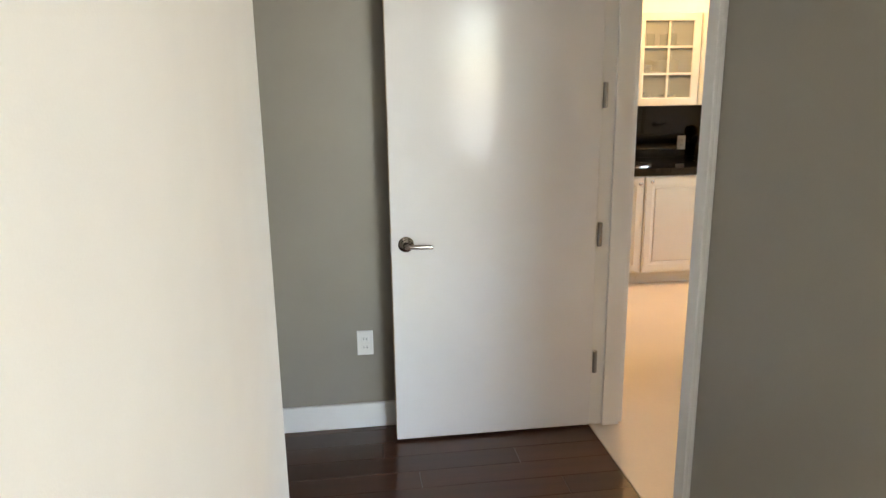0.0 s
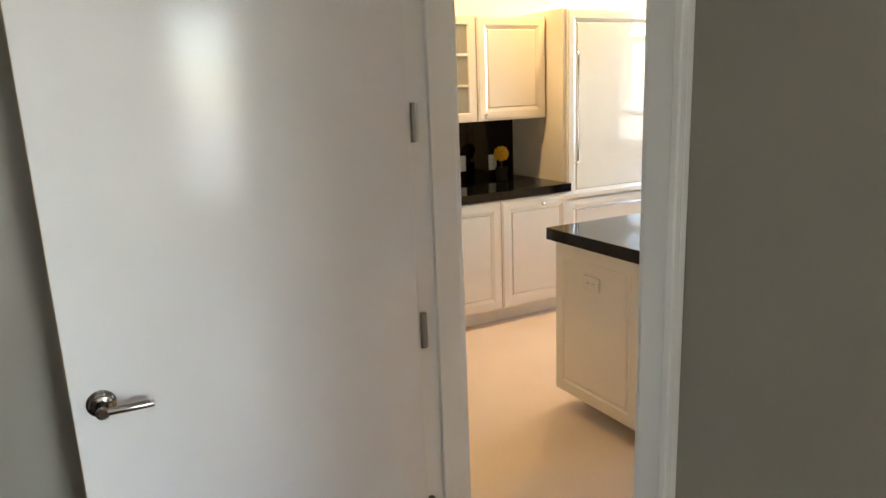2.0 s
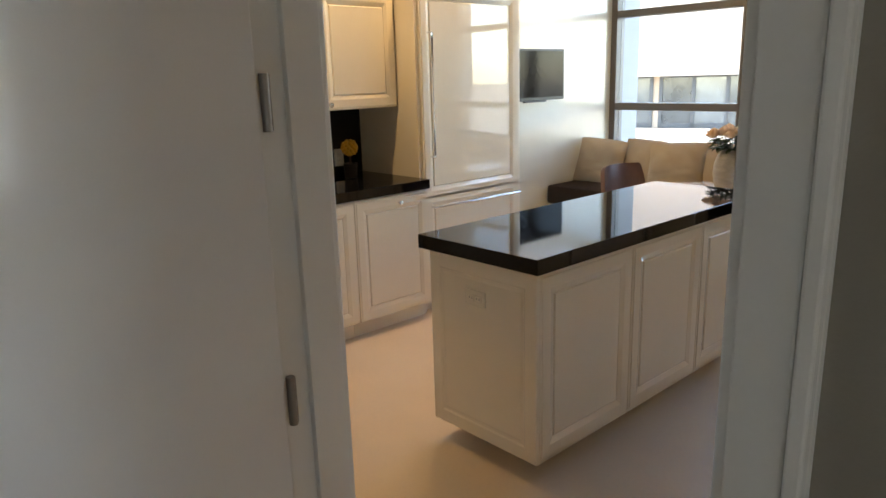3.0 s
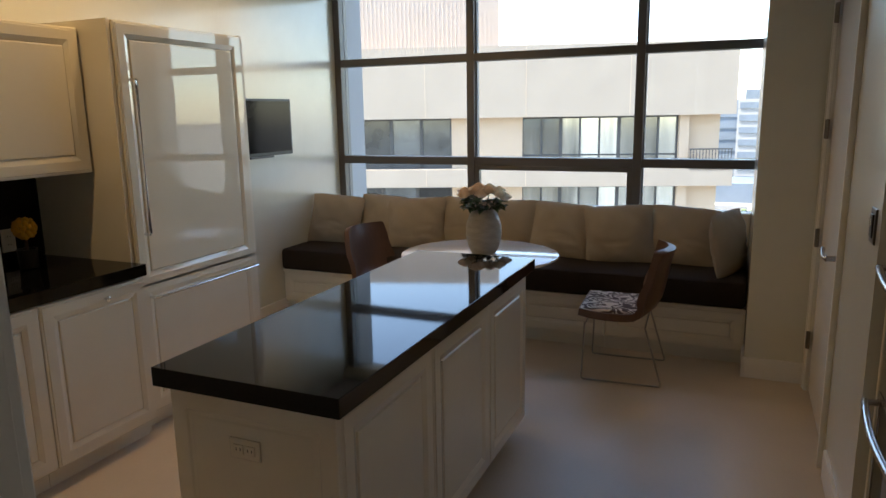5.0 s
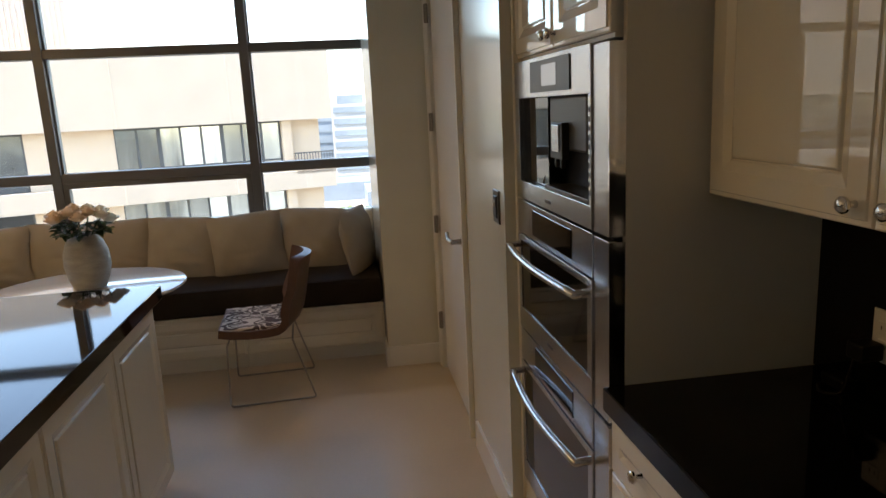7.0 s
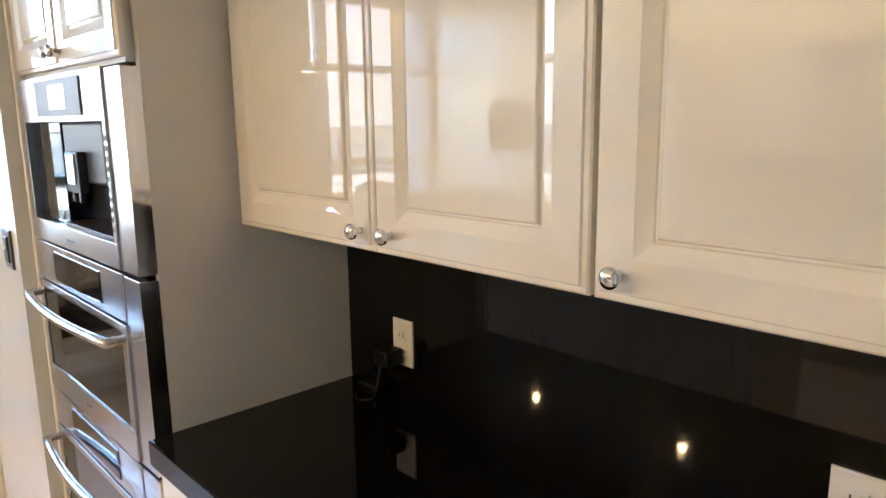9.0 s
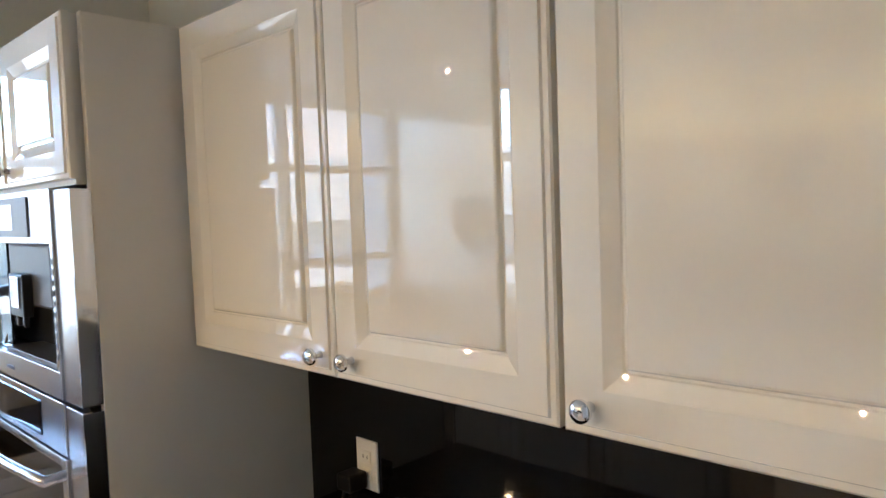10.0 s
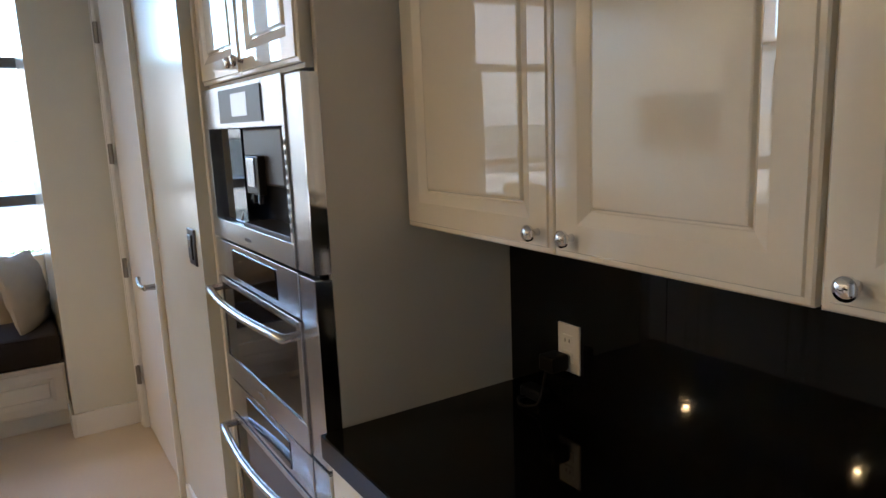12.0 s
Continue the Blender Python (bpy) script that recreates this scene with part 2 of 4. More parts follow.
def lathe(profile, at, seg=32, bm=None, axis="z", scale=(1, 1)):
    """A turned body; profile: (radius, height) pairs."""
    bm = bm or bmesh.new()
    rings = []
    for r, h in profile:
        ring = []
        for i in range(seg):
            a = 2 * math.pi * i / seg
            u, v = r * math.cos(a) * scale[0], r * math.sin(a) * scale[1]
            p = {"z": (u, v, h), "y": (u, h, v), "x": (h, u, v)}[axis]
            ring.append(bm.verts.new([a_ + b_ for a_, b_ in zip(p, at)]))
        rings.append(ring)
    for a, b in zip(rings, rings[1:]):
        for i in range(seg):
            bm.faces.new((a[i], a[(i + 1) % seg], b[(i + 1) % seg], b[i]))
    bm.faces.new(rings[0])
    bm.faces.new(rings[-1])
    return bm


def tube(points, r, bm=None, seg=10):
    """A round bar along points."""
    bm = bm or bmesh.new()
    pts = [Vector(p) for p in points]
    rings = []
    for i, p in enumerate(pts):
        d = (pts[min(i + 1, len(pts) - 1)] - pts[max(i - 1, 0)]).normalized()
        q = d.to_track_quat("Z", "Y")
        rings.append([bm.verts.new(p + q @ Vector((r * math.cos(2 * math.pi * k / seg), r * math.sin(2 * math.pi * k / seg), 0))) for k in range(seg)])
    for a, b in zip(rings, rings[1:]):
        for k in range(seg):
            bm.faces.new((a[k], a[(k + 1) % seg], b[(k + 1) % seg], b[k]))
    bm.faces.new(rings[0])
    bm.faces.new(rings[-1])
    return bm


def arc(pts, n=6, r=0.05):
    """Rounds the corners of a polyline."""
    out = [Vector(pts[0])]
    for a, b, c in zip(pts, pts[1:], pts[2:]):
        a, b, c = Vector(a), Vector(b), Vector(c)
        p, q = b + (a - b).normalized() * r, b + (c - b).normalized() * r
        for i in range(n + 1):
            t = i / n
            out.append(p * (1 - t) ** 2 + b * 2 * t * (1 - t) + q * t * t)
    out.append(Vector(pts[-1]))
    return out


def face_map(axis, base, sign):
    """Turns (across, up, out) into a world place on a face whose outside looks along sign * axis."""
    if axis == "y":
        return lambda u, v, d: (u, base + sign * d, v)
    return lambda u, v, d: (base + sign * d, u, v)


RAISED = ((0, 0), (0, 0.013), (0.003, 0.016), (0.011, 0.016), (0.013, 0.020), (0.058, 0.020), (0.061, 0.0188), (0.080, 0.0125), (0.082, 0.010), (0.085, 0.010), (0.088, 0.0155), (0.091, 0.017))
SLAB = ((0, 0), (0, 0.017), (0.003, 0.020))


def panel(u0, u1, v0, v1, to, rings=RAISED, hole=False, thick=0.0):
    """A door or drawer front with its moulded profile; hole: open in the middle for a pane."""
    bm = bmesh.new()
    loops = []
    for inset, d in rings:
        loops.append([bm.verts.new(to(u, v, d + thick)) for u, v in ((u0 + inset, v0 + inset), (u1 - inset, v0 + inset), (u1 - inset, v1 - inset), (u0 + inset, v1 - inset))])
    for a, b in zip(loops, loops[1:]):
        for i in range(4):
            bm.faces.new((a[i], a[(i + 1) % 4], b[(i + 1) % 4], b[i]))
    if hole:
        a, b = loops[0], loops[-1]
        for i in range(4):
            bm.faces.new((a[i], a[(i + 1) % 4], b[(i + 1) % 4], b[i]))
    else:
        bm.faces.new(loops[0])
        bm.faces.new(loops[-1])
    return bm


def knob(u, v, to, sign_axis):
    """A turned cabinet knob on a face."""
    axis, sign = sign_axis
    prof = [(0.007, 0.0), (0.006, 0.004), (0.005, 0.012), (0.010, 0.015), (0.0145, 0.020), (0.0145, 0.025), (0.011, 0.029), (0.004, 0.031)]
    return lathe([(r, sign * h) for r, h in prof], to(u, v, 0.020), 20, axis=axis)


def outlet(name, u, v, axis, base, sign, label, w=0.072, h=0.116, m=None):
    m = m or M_PLASTIC
    to = face_map(axis, base, sign)
    o = thing(name, to(u, v, 0), label, "outlet", "wall outlets")
    part("plate", panel(u - w / 2, u + w / 2, v - h / 2, v + h / 2, to, ((0, 0), (0, 0.004), (0.003, 0.006))), m, o)
    for k in (-1, 1):
        c, uu = (v + k * 0.020, u) if h > w else (v, u + k * 0.020)
        part("socket", panel(uu - 0.017, uu + 0.017, c - 0.014, c + 0.014, to, ((0, 0), (0, 0.0015), (0.002, 0.003)), thick=0.006), m, o)
        for s in (-1, 1):
            lo, hi = to(uu + s * 0.007 - 0.0012, c - 0.004, 0.0089), to(uu + s * 0.007 + 0.0012, c + 0.005, 0.0094)
            part("slot", box(lo, hi), M_BLACK, o)
    return o


def cabinet(name, u0, u1, v0, v1, axis, front, back, sign, fronts, label, group="", body=None, kick=0.0):
    """A cabinet unit. fronts: (kind, u0, u1, v0, v1, knob place or None)."""
    to = face_map(axis, front, sign)
    c = thing(name, to((u0 + u1) / 2, v0, -abs(front - back) / 2), label, "cabinet", group)
    lo, hi = to(u0 + 0.001, v0 + kick, 0), to(u1 - 0.001, v1, -abs(front - back))
    part("body", box(lo, hi, 0.002), body or M_CARCASS, c)
    if kick:
        lo, hi = to(u0 + 0.001, v0, -0.06), to(u1 - 0.001, v0 + kick, -abs(front - back))
        part("toe_kick", box(lo, hi), M_CARCASS, c, "recessed cream toe kick")
    for kind, a0, a1, b0, b1, kn in fronts:
        d = part("drawer_front" if kind == "drawer" else "door", panel(a0 + 0.0015, a1 - 0.0015, b0 + 0.0015, b1 - 0.0015, to), M_LACQ, c)
        if kn:
            part("knob", knob(kn[0], kn[1], to, (axis, sign)), M_CHROME, d, "polished chrome knob", smooth=40)
    return c


# ---- structure ----
CEIL = 2.75
WALLS = {
    "wall_north": (((0.58, 5.615, 0), (6.2, 5.72, CEIL)), M_SAGE, "pale sage painted kitchen wall"),
    "wall_south_counter": (((0.735, 0.93, 0), (2.99, 1.145, CEIL)), M_SAGE, "sage painted wall behind the counter"),
    "wall_south_recess": (((2.99, 1.00, 0), (3.74, 1.745, CEIL)), M_SAGE, "sage painted wall beside the wall ovens"),
    "wall_south_east": (((4.74, 1.60, 0), (4.81, 1.745, CEIL)), M_SAGE, "sage painted wall beside the pier"),
    "wall_pier": (((4.81, 1.60, 0), (5.86, 2.085, CEIL)), M_SAGE, "sage painted pier beside the window"),
    "wall_pier_return": (((5.86, 1.60, 0), (6.35, 1.93, CEIL)), M_SAGE, "sage painted return beside the window"),
    "wall_hall_north": (((-2.2, 2.93, 0), (0.625, 3.05, CEIL)), M_HALL, "grey painted hall wall"),
    "wall_door_north": (((0.625, 2.795, 0), (0.790, 5.615, CEIL)), M_HALL, "wall beside the kitchen doorway"),
    "wall_door_south": (((0.625, 0.87, 0), (0.735, 1.825, CEIL)), M_HALL, "grey painted wall beside the kitchen doorway"),
    "wall_left": (((-0.80, -3.3, 0), (-0.612, 1.78, CEIL)), M_WHITEWALL, "white painted hall wall"),
    # the next three are unseen, added to close the back room and the hall
    "wall_room_east": (((3.0, -3.3, 0), (3.12, 0.93, CEIL)), M_WHITEWALL, "white painted room wall"),
    "wall_hall_west": (((-2.32, 1.66, 0), (-2.2, 3.05, CEIL)), M_HALL, "grey painted hall end wall"),
    "wall_hall_south": (((-2.2, 1.66, 0), (-0.80, 1.78, CEIL)), M_WHITEWALL, "white painted hall wall"),
}
for nm, ((lo, hi), m, lab) in WALLS.items():
    single(nm, box(lo, hi), m, lab, "wall", kind="structure")
# walls with openings
single("wall_door_head", box((0.625, 1.825, 2.46), (0.790, 2.795, CEIL)), M_HALL, "wall above the kitchen doorway", "wall", kind="structure")
single("wall_south_head", box((3.74, 1.60, 2.46), (4.74, 1.745, CEIL)), M_SAGE, "sage wall above the white door", "wall", kind="structure")
# unseen block added to close the space behind the door
single("wall_behind_door", box((3.74, 1.0, 0), (4.74, 1.55, CEIL)), M_WHITEWALL, "white wall behind the closed door", "wall", kind="structure")
single("wall_room_south", boxes([((-0.8, -3.42, 0), (0.90, -3.3, CEIL)), ((2.60, -3.42, 0), (3.12, -3.3, CEIL)), ((0.90, -3.42, 0), (2.60, -3.3, 0.6)), ((0.90, -3.42, 2.5), (2.60, -3.3, CEIL))]), M_WHITEWALL, "white wall with a window opening", "wall", kind="structure")
single("wall_window_low", box((5.92, 1.93, 0), (6.1, 5.615, 0.80)), M_SAGE, "low wall under the window", "wall", kind="structure")
single("wall_window_head", box((5.92, 1.93, 2.68), (6.1, 5.615, CEIL)), M_SAGE, "wall above the window", "wall", kind="structure")
single("ceiling", box((-2.4, -3.5, CEIL), (6.35, 5.8, CEIL + 0.15)), M_CEIL, "white painted ceiling", "ceiling", kind="structure")
single("hall_floor_base", box((-2.4, -3.5, -0.12), (0.660, 5.8, -0.012)), M_WOODGAP, "dark bed under the hall planks", "floor", kind="structure")
single("wall_corner_trim", box((0.61, 0.80, 0), (0.745, 0.87, CEIL), 0.004), M_TRIM, "white painted corner trim", "trim", kind="structure")

# baseboards
BASE = [
    ("y", 2.93, -1, -2.2, 0.625, 0.12), ("x", 4.81, -1, 1.76, 2.085, 0.13), ("y", 1.745, 1, 2.995, 3.66, 0.13),
    ("y", 5.615, -1, 3.85, 5.06, 0.12), ("x", 0.625, -1, 0.875, 1.755, 0.12), ("x", -0.612, 1, -3.3, 1.78, 0.12), ("y", 2.085, 1, 4.795, 5.05, 0.13),
]
for axis, base, sign, a, b, h in BASE:
    to = face_map(axis, base, sign)
    single("baseboard", panel(a, b, 0, h, to, ((0, 0), (0, 0.012), (0.004, 0.015))), M_TRIM, "white painted baseboard", "baseboard", kind="structure")


def casing(name, edge, a0, a1, z1, axis, base, sign, label):
    """Moulded door casing of three stepped bands round an opening a0..a1."""
    to = face_map(axis, base, sign)
    o = thing(name, to(a0, 0, 0), label, "trim", kind="structure")
    for lo, hi in ((a0 - edge, a0), (a1, a1 + edge)):
        inner = hi if lo < a0 else lo
        s = -1 if lo < a0 else 1
        bm = boxes([(to(lo, 0, 0), to(hi, z1 + edge, 0.014)), (to(inner + s * 0.012, 0, 0.012), to(inner + s * (edge - 0.018), z1 + edge - 0.018, 0.019)), (to(inner + s * (edge - 0.016), 0, 0.012), to(inner + s * edge, z1 + edge, 0.026))], 0.003)
        part("casing_leg", bm, M_TRIM, o)
    bm = boxes([(to(a0, z1, 0), to(a1, z1 + edge, 0.014)), (to(a0, z1 + edge - 0.016, 0.012), to(a1, z1 + edge, 0.026))], 0.003)
    part("casing_head", bm, M_TRIM, o)
    return o


casing("trim_hall_door", 0.083, 1.860, 2.780, 2.445, "x", 0.625, -1, "white moulded casing on the hall side")
single("trim_kitchen_door", boxes([((0.790, 2.780, 0), (0.816, 2.860, 2.52)), ((0.790, 1.87, 2.445), (0.816, 2.780, 2.52))], 0.003), M_TRIM, "white casing on the kitchen side", "trim", kind="structure")
single("trim_jamb", boxes([((0.625, 1.825, 0), (0.735, 1.865, 2.46)), ((0.625, 2.775, 0), (0.790, 2.795, 2.46)), ((0.625, 1.865, 2.44), (0.790, 2.775, 2.46)), ((0.70, 1.865, 0), (0.735, 1.880, 2.44)), ((0.712, 2.757, 0), (0.790, 2.775, 2.44))], 0.002), M_TRIM, "white painted door jamb with stop", "trim", kind="structure")
casing("trim_south_door", 0.06, 3.80, 4.70, 2.445, "y", 1.745, 1, "white casing round the closed door")


def hinge(x, y, z, parent, flat, wing):
    """A butt hinge: knuckle, a leaf along the door (dx, dy) and a leaf on the jamb (dx, dy)."""
    bm = lathe([(0.009, -0.052), (0.009, 0.052)], (x, y, z), 12)
    for dx, dy in (flat, wing):
        nx, ny = (0, 0.002) if dx else (0.002, 0)
        box((x - nx, y - ny, z - 0.05), (x + dx + nx, y + dy + ny, z + 0.05), bm=bm)
    return part("hinge", bm, M_HINGE, parent, "satin nickel butt hinge", smooth=40)


# hall door, standing open across the hall
d1 = thing("door_1", (0.655, 2.765, 0.012), "white painted flush door standing open", "door", kind="structure")
part("leaf", box((-0.240, 2.755, 0.012), (0.648, 2.800, 2.43), 0.003), M_DOOR, d1)
for z in (0.324, 0.912, 1.500, 2.09):
    hinge(0.660, 2.752, z, d1, (-0.003, 0), (0.011, 0))
bm = lathe([(0.033, 0.0), (0.033, -0.004), (0.029, -0.007), (0.029, -0.010), (0.023, -0.013), (0.022, -0.018), (0.014, -0.021), (0.012, -0.045), (0.015, -0.052), (0.015, -0.064), (0.010, -0.068)], (-0.178, 2.755, 0.905), 32, axis="y")
part("handle_rose", bm, M_LEVER, d1, "dark nickel lever handle", smooth=35)
lever = tube([(-0.185, 2.697, 0.905), (-0.153, 2.696, 0.905), (-0.113, 2.697, 0.903), (-0.078, 2.701, 0.901)], 0.0095, seg=14)
part("lever", lever, M_LEVER, d1, smooth=60)
part("lever_tip", lathe([(0.0098, 0), (0.0098, 0.008), (0.006, 0.011)], (-0.079, 2.701, 0.901), 14, axis="x"), M_CHROME, d1, smooth=50)
# thin golden-brown strips down the free edge of the leaf
part("edge_band", box((-0.2415, 2.757, 0.02), (-0.2398, 2.798, 0.858)), M_DOOREDGE, d1, "golden-brown strip on the door edge")
part("edge_band", box((-0.2415, 2.757, 0.952), (-0.2398, 2.798, 2.42)), M_DOOREDGE, d1, "golden-brown strip on the door edge")
part("latch_plate", box((-0.2425, 2.765, 0.86), (-0.2395, 2.790, 0.95)), M_NICKEL, d1)

# closed door in the south wall
d2 = thing("door_2", (4.25, 1.70, 0), "white painted flush door, closed", "door", kind="structure")
part("leaf", box((3.805, 1.695, 0.010), (4.690, 1.735, 2.44), 0.003), M_DOOR, d2)
for z in (0.312, 0.906, 1.502, 2.10):
    hinge(4.690, 1.758, z, d2, (-0.012, 0), (0, 0.014))
part("handle_rose", lathe([(0.033, 0.0), (0.033, 0.004), (0.027, 0.009), (0.014, 0.012), (0.012, 0.05), (0.015, 0.058), (0.010, 0.064)], (3.905, 1.735, 0.945), 28, axis="y"), M_LEVER, d2, "dark nickel lever handle", smooth=35)
part("lever", tube([(3.901, 1.791, 0.945), (3.933, 1.795, 0.943), (3.973, 1.798, 0.944), (4.008, 1.798, 0.952), (4.038, 1.794, 0.966)], 0.0105, seg=12), M_LEVER, d2, smooth=60)
single("trim_jamb_south", boxes([((3.74, 1.60, 0), (3.80, 1.745, 2.46)), ((4.70, 1.60, 0), (4.74, 1.745, 2.46)), ((3.80, 1.60, 2.445), (4.70, 1.745, 2.46))]), M_TRIM, "white jamb of the closed door", "trim", kind="structure")

# ---- window wall ----
w1 = thing("window_1", (6.0, 3.83, 0.80), "floor-wide window with dark aluminium mullions", "window", kind="structure")
Y0, Y1 = 1.93, 5.610
for y in (Y0 + 0.02, 2.92, 4.302, Y1 - 0.025):
    part("mullion", box((5.95, y - 0.033, 0.82), (6.08, y + 0.033, 2.68), 0.004), M_ALU, w1)
# added pale strips put daylight on the side faces of the mullions
for y in (2.92, 4.302):
    for z0, z1 in ((0.851, 1.174), (1.242, 2.036), (2.100, 2.68)):
        part("mullion_lit_side", box((5.99, y - 0.046, z0), (6.018, y - 0.0335, z1), 0.002), M_FIN, w1, "pale strip for the daylit side of the mullion")
cols = [(Y0 + 0.053, 2.887), (2.953, 4.269), (4.335, Y1 - 0.058)]
for i, (a, b) in enumerate(cols):
    for z, h in ((1.208, 0.034), (2.068, 0.032), (0.835, 0.016)):
        part("transom", box((5.955, a, z - h), (6.075, b, z + h), 0.004), M_ALU, w1)
    for z0, z1 in ((0.851, 1.174), (1.242, 2.036), (2.100, 2.68)):
        p = part("pane", box((6.02, a, z0), (6.03, b, z1)), M_GLASS, w1)
        p.visible_shadow = False
part("sill", box((5.86, Y0, 0.80), (5.945, Y1, 0.865), 0.004), M_TRIM, w1, "white painted window sill")
part("inner_sash", boxes([((5.957, 2.954, 1.135), (6.01, 4.268, 1.173)), ((5.957, 2.954, 0.866), (6.01, 2.994, 1.135)), ((5.957, 4.228, 0.866), (6.01, 4.268, 1.135))], 0.003), M_ALU, w1)
bl = thing("roller_blind", (5.82, 3.83, 2.60), "rolled-up beige blind above the window", "blind")
part("roll", lathe([(0.055, 2.12), (0.055, 5.56)], (5.82, 0, 2.665), 24, axis="y"), M_BLIND, bl, smooth=40)
part("bottom_bar", box((5.81, 2.13, 2.595), (5.83, 5.55, 2.622), 0.004), M_BLIND, bl)

w2 = thing("window_2", (1.45, -3.36, 0.6), "white framed window of the room behind", "window", kind="structure")
part("frame", boxes([((0.90, -3.40, 0.6), (0.95, -3.32, 2.5)), ((2.55, -3.40, 0.6), (2.60, -3.32, 2.5)), ((0.95, -3.40, 0.6), (2.55, -3.32, 0.65)), ((0.95, -3.40, 2.45), (2.55, -3.32, 2.5))]), M_TRIM, w2)
p = part("pane", box((0.95, -3.365, 0.65), (2.55, -3.355, 2.45)), M_GLASS, w2)
p.visible_shadow = False

# ---- north run ----
NF = 4.87
cabinet("base_cabinet", 0.795, 1.79, 0, 0.855, "y", NF, 5.610, -1, [("door", 0.799, 1.265, 0.105, 0.849, (1.23, 0.80)), ("door", 1.265, 1.79, 0.105, 0.849, (1.75, 0.80))], "cream lacquered base cabinet with raised panel doors", "north base cabinets", kick=0.10)
cabinet("base_cabinet", 1.79, 2.30, 0, 0.855, "y", NF, 5.610, -1, [("door", 1.795, 2.30, 0.105, 0.849, (1.84, 0.815))], "cream lacquered base cabinet with raised panel door", "north base cabinets", kick=0.10)
cabinet("base_cabinet", 2.30, 2.875, 0, 0.855, "y", NF, 5.610, -1, [("door", 2.30, 2.87, 0.105, 0.849, (2.63, 0.80))], "cream lacquered base cabinet with raised panel front", "north base cabinets", kick=0.10)
ct = thing("countertop", (1.8, 5.2, 0.87), "polished black granite countertop", "countertop")
part("slab", box((0.795, 4.840, 0.857), (2.878, 5.610, 0.915), 0.003), M_GRANITE, ct)
sp = thing("backsplash", (1.8, 5.56, 0.915), "black polished granite backsplash", "backsplash")
part("panel", box((0.795, 5.555, 0.917), (2.05, 5.612, 1.358)), M_GRANITE, sp)
part("panel", box((2.053, 5.555, 0.917), (2.878, 5.612, 1.358)), M_GRANITE, sp)
outlet("outlet", 2.41, 1.035, "y", 5.553, -1, "white wall outlet on the black backsplash")
outlet("outlet", 2.685, 1.025, "y", 5.553, -1, "white wall outlet on the black backsplash behind lemons")

UF = 5.14
cabinet("wall_cabinet", 2.305, 2.875, 1.36, 2.05, "y", UF, 5.610, -1, [("door", 2.308, 2.872, 1.362, 2.048, (2.355, 1.395))], "cream lacquered wall cabinet with raised panel door", "north wall cabinets")
cabinet("wall_cabinet", 0.795, 1.79, 1.36, 2.05, "y", UF, 5.610, -1, [("door", 0.799, 1.265, 1.362, 2.048, (1.23, 1.395)), ("door", 1.265, 1.788, 1.362, 2.048, (1.30, 1.395))], "cream lacquered wall cabinet with raised panel doors", "north wall cabinets")
gc = thing("glass_cabinet", (2.05, 5.35, 1.36), "cream glazed wall cabinet with dishes on shelves", "cabinet", "north wall cabinets")
gx0, gx1 = 1.792, 2.302
part("body", boxes([((gx0, UF, 1.36), (gx0 + 0.018, 5.610, 2.05)), ((gx1 - 0.018, UF, 1.36), (gx1, 5.610, 2.05)), ((gx0 + 0.018, UF, 1.36), (gx1 - 0.018, 5.610, 1.38)), ((gx0 + 0.018, UF, 2.03), (gx1 - 0.018, 5.610, 2.05)), ((gx0 + 0.018, 5.56, 1.38), (gx1 - 0.018, 5.610, 2.03))]), M_CARCASS, gc)
for z in (1.60, 1.80):
    part("shelf", box((gx0 + 0.019, UF + 0.03, z - 0.009), (gx1 - 0.019, 5.558, z + 0.009), 0.002), M_CARCASS, gc)
to = face_map("y", UF, -1)
dr = part("door", panel(gx0 + 0.003, gx1 - 0.003, 1.362, 2.048, to, ((0, 0), (0, 0.017), (0.003, 0.020), (0.055, 0.020), (0.060, 0.014), (0.060, 0.0)), hole=True), M_LACQ, gc)
part("muntin", boxes([((2.039, UF - 0.018, 1.422), (2.055, UF - 0.004, 1.988))] + [((gx0 + 0.063, UF - 0.018, z - 0.008), (2.039, UF - 0.004, z + 0.008)) for z in (1.60, 1.80)] + [((2.055, UF - 0.018, z - 0.008), (gx1 - 0.063, UF - 0.004, z + 0.008)) for z in (1.60, 1.80)]), M_LACQ, dr)
for a, b in ((gx0 + 0.063, 2.039), (2.055, gx1 - 0.063)):
    for z0, z1 in ((1.422, 1.592), (1.608, 1.792), (1.808, 1.988)):
        part("pane", box((a, UF - 0.012, z0), (b, UF - 0.008, z1)), M_HAZEGLASS, dr).visible_shadow = False


def bowls(x, y, z, n, r, m, label):
    bm = bmesh.new()
    for i in range(n):
        h = z + i * 0.018
        lathe([(r * 0.45, h), (r * 0.75, h + 0.015), (r, h + 0.040), (r * 0.96, h + 0.040), (r * 0.7, h + 0.02)], (x, y, 0), 24, bm)
    single("bowl_stack", bm, m, label, "bowls", smooth=50)


bowls(1.94, 5.35, 1.381, 3, 0.075, M_CITYBLUE, "stack of blue-grey bowls in the cabinet")
bowls(2.16, 5.36, 1.381, 2, 0.080, M_DARKGREY, "stack of dark bowls in the cabinet")
bowls(2.16, 5.36, 1.610, 4, 0.085, M_PLASTIC, "stack of white bowls on a shelf")
bowls(1.95, 5.34, 1.610, 2, 0.070, M_DARKGREY, "dark bowls on a shelf")
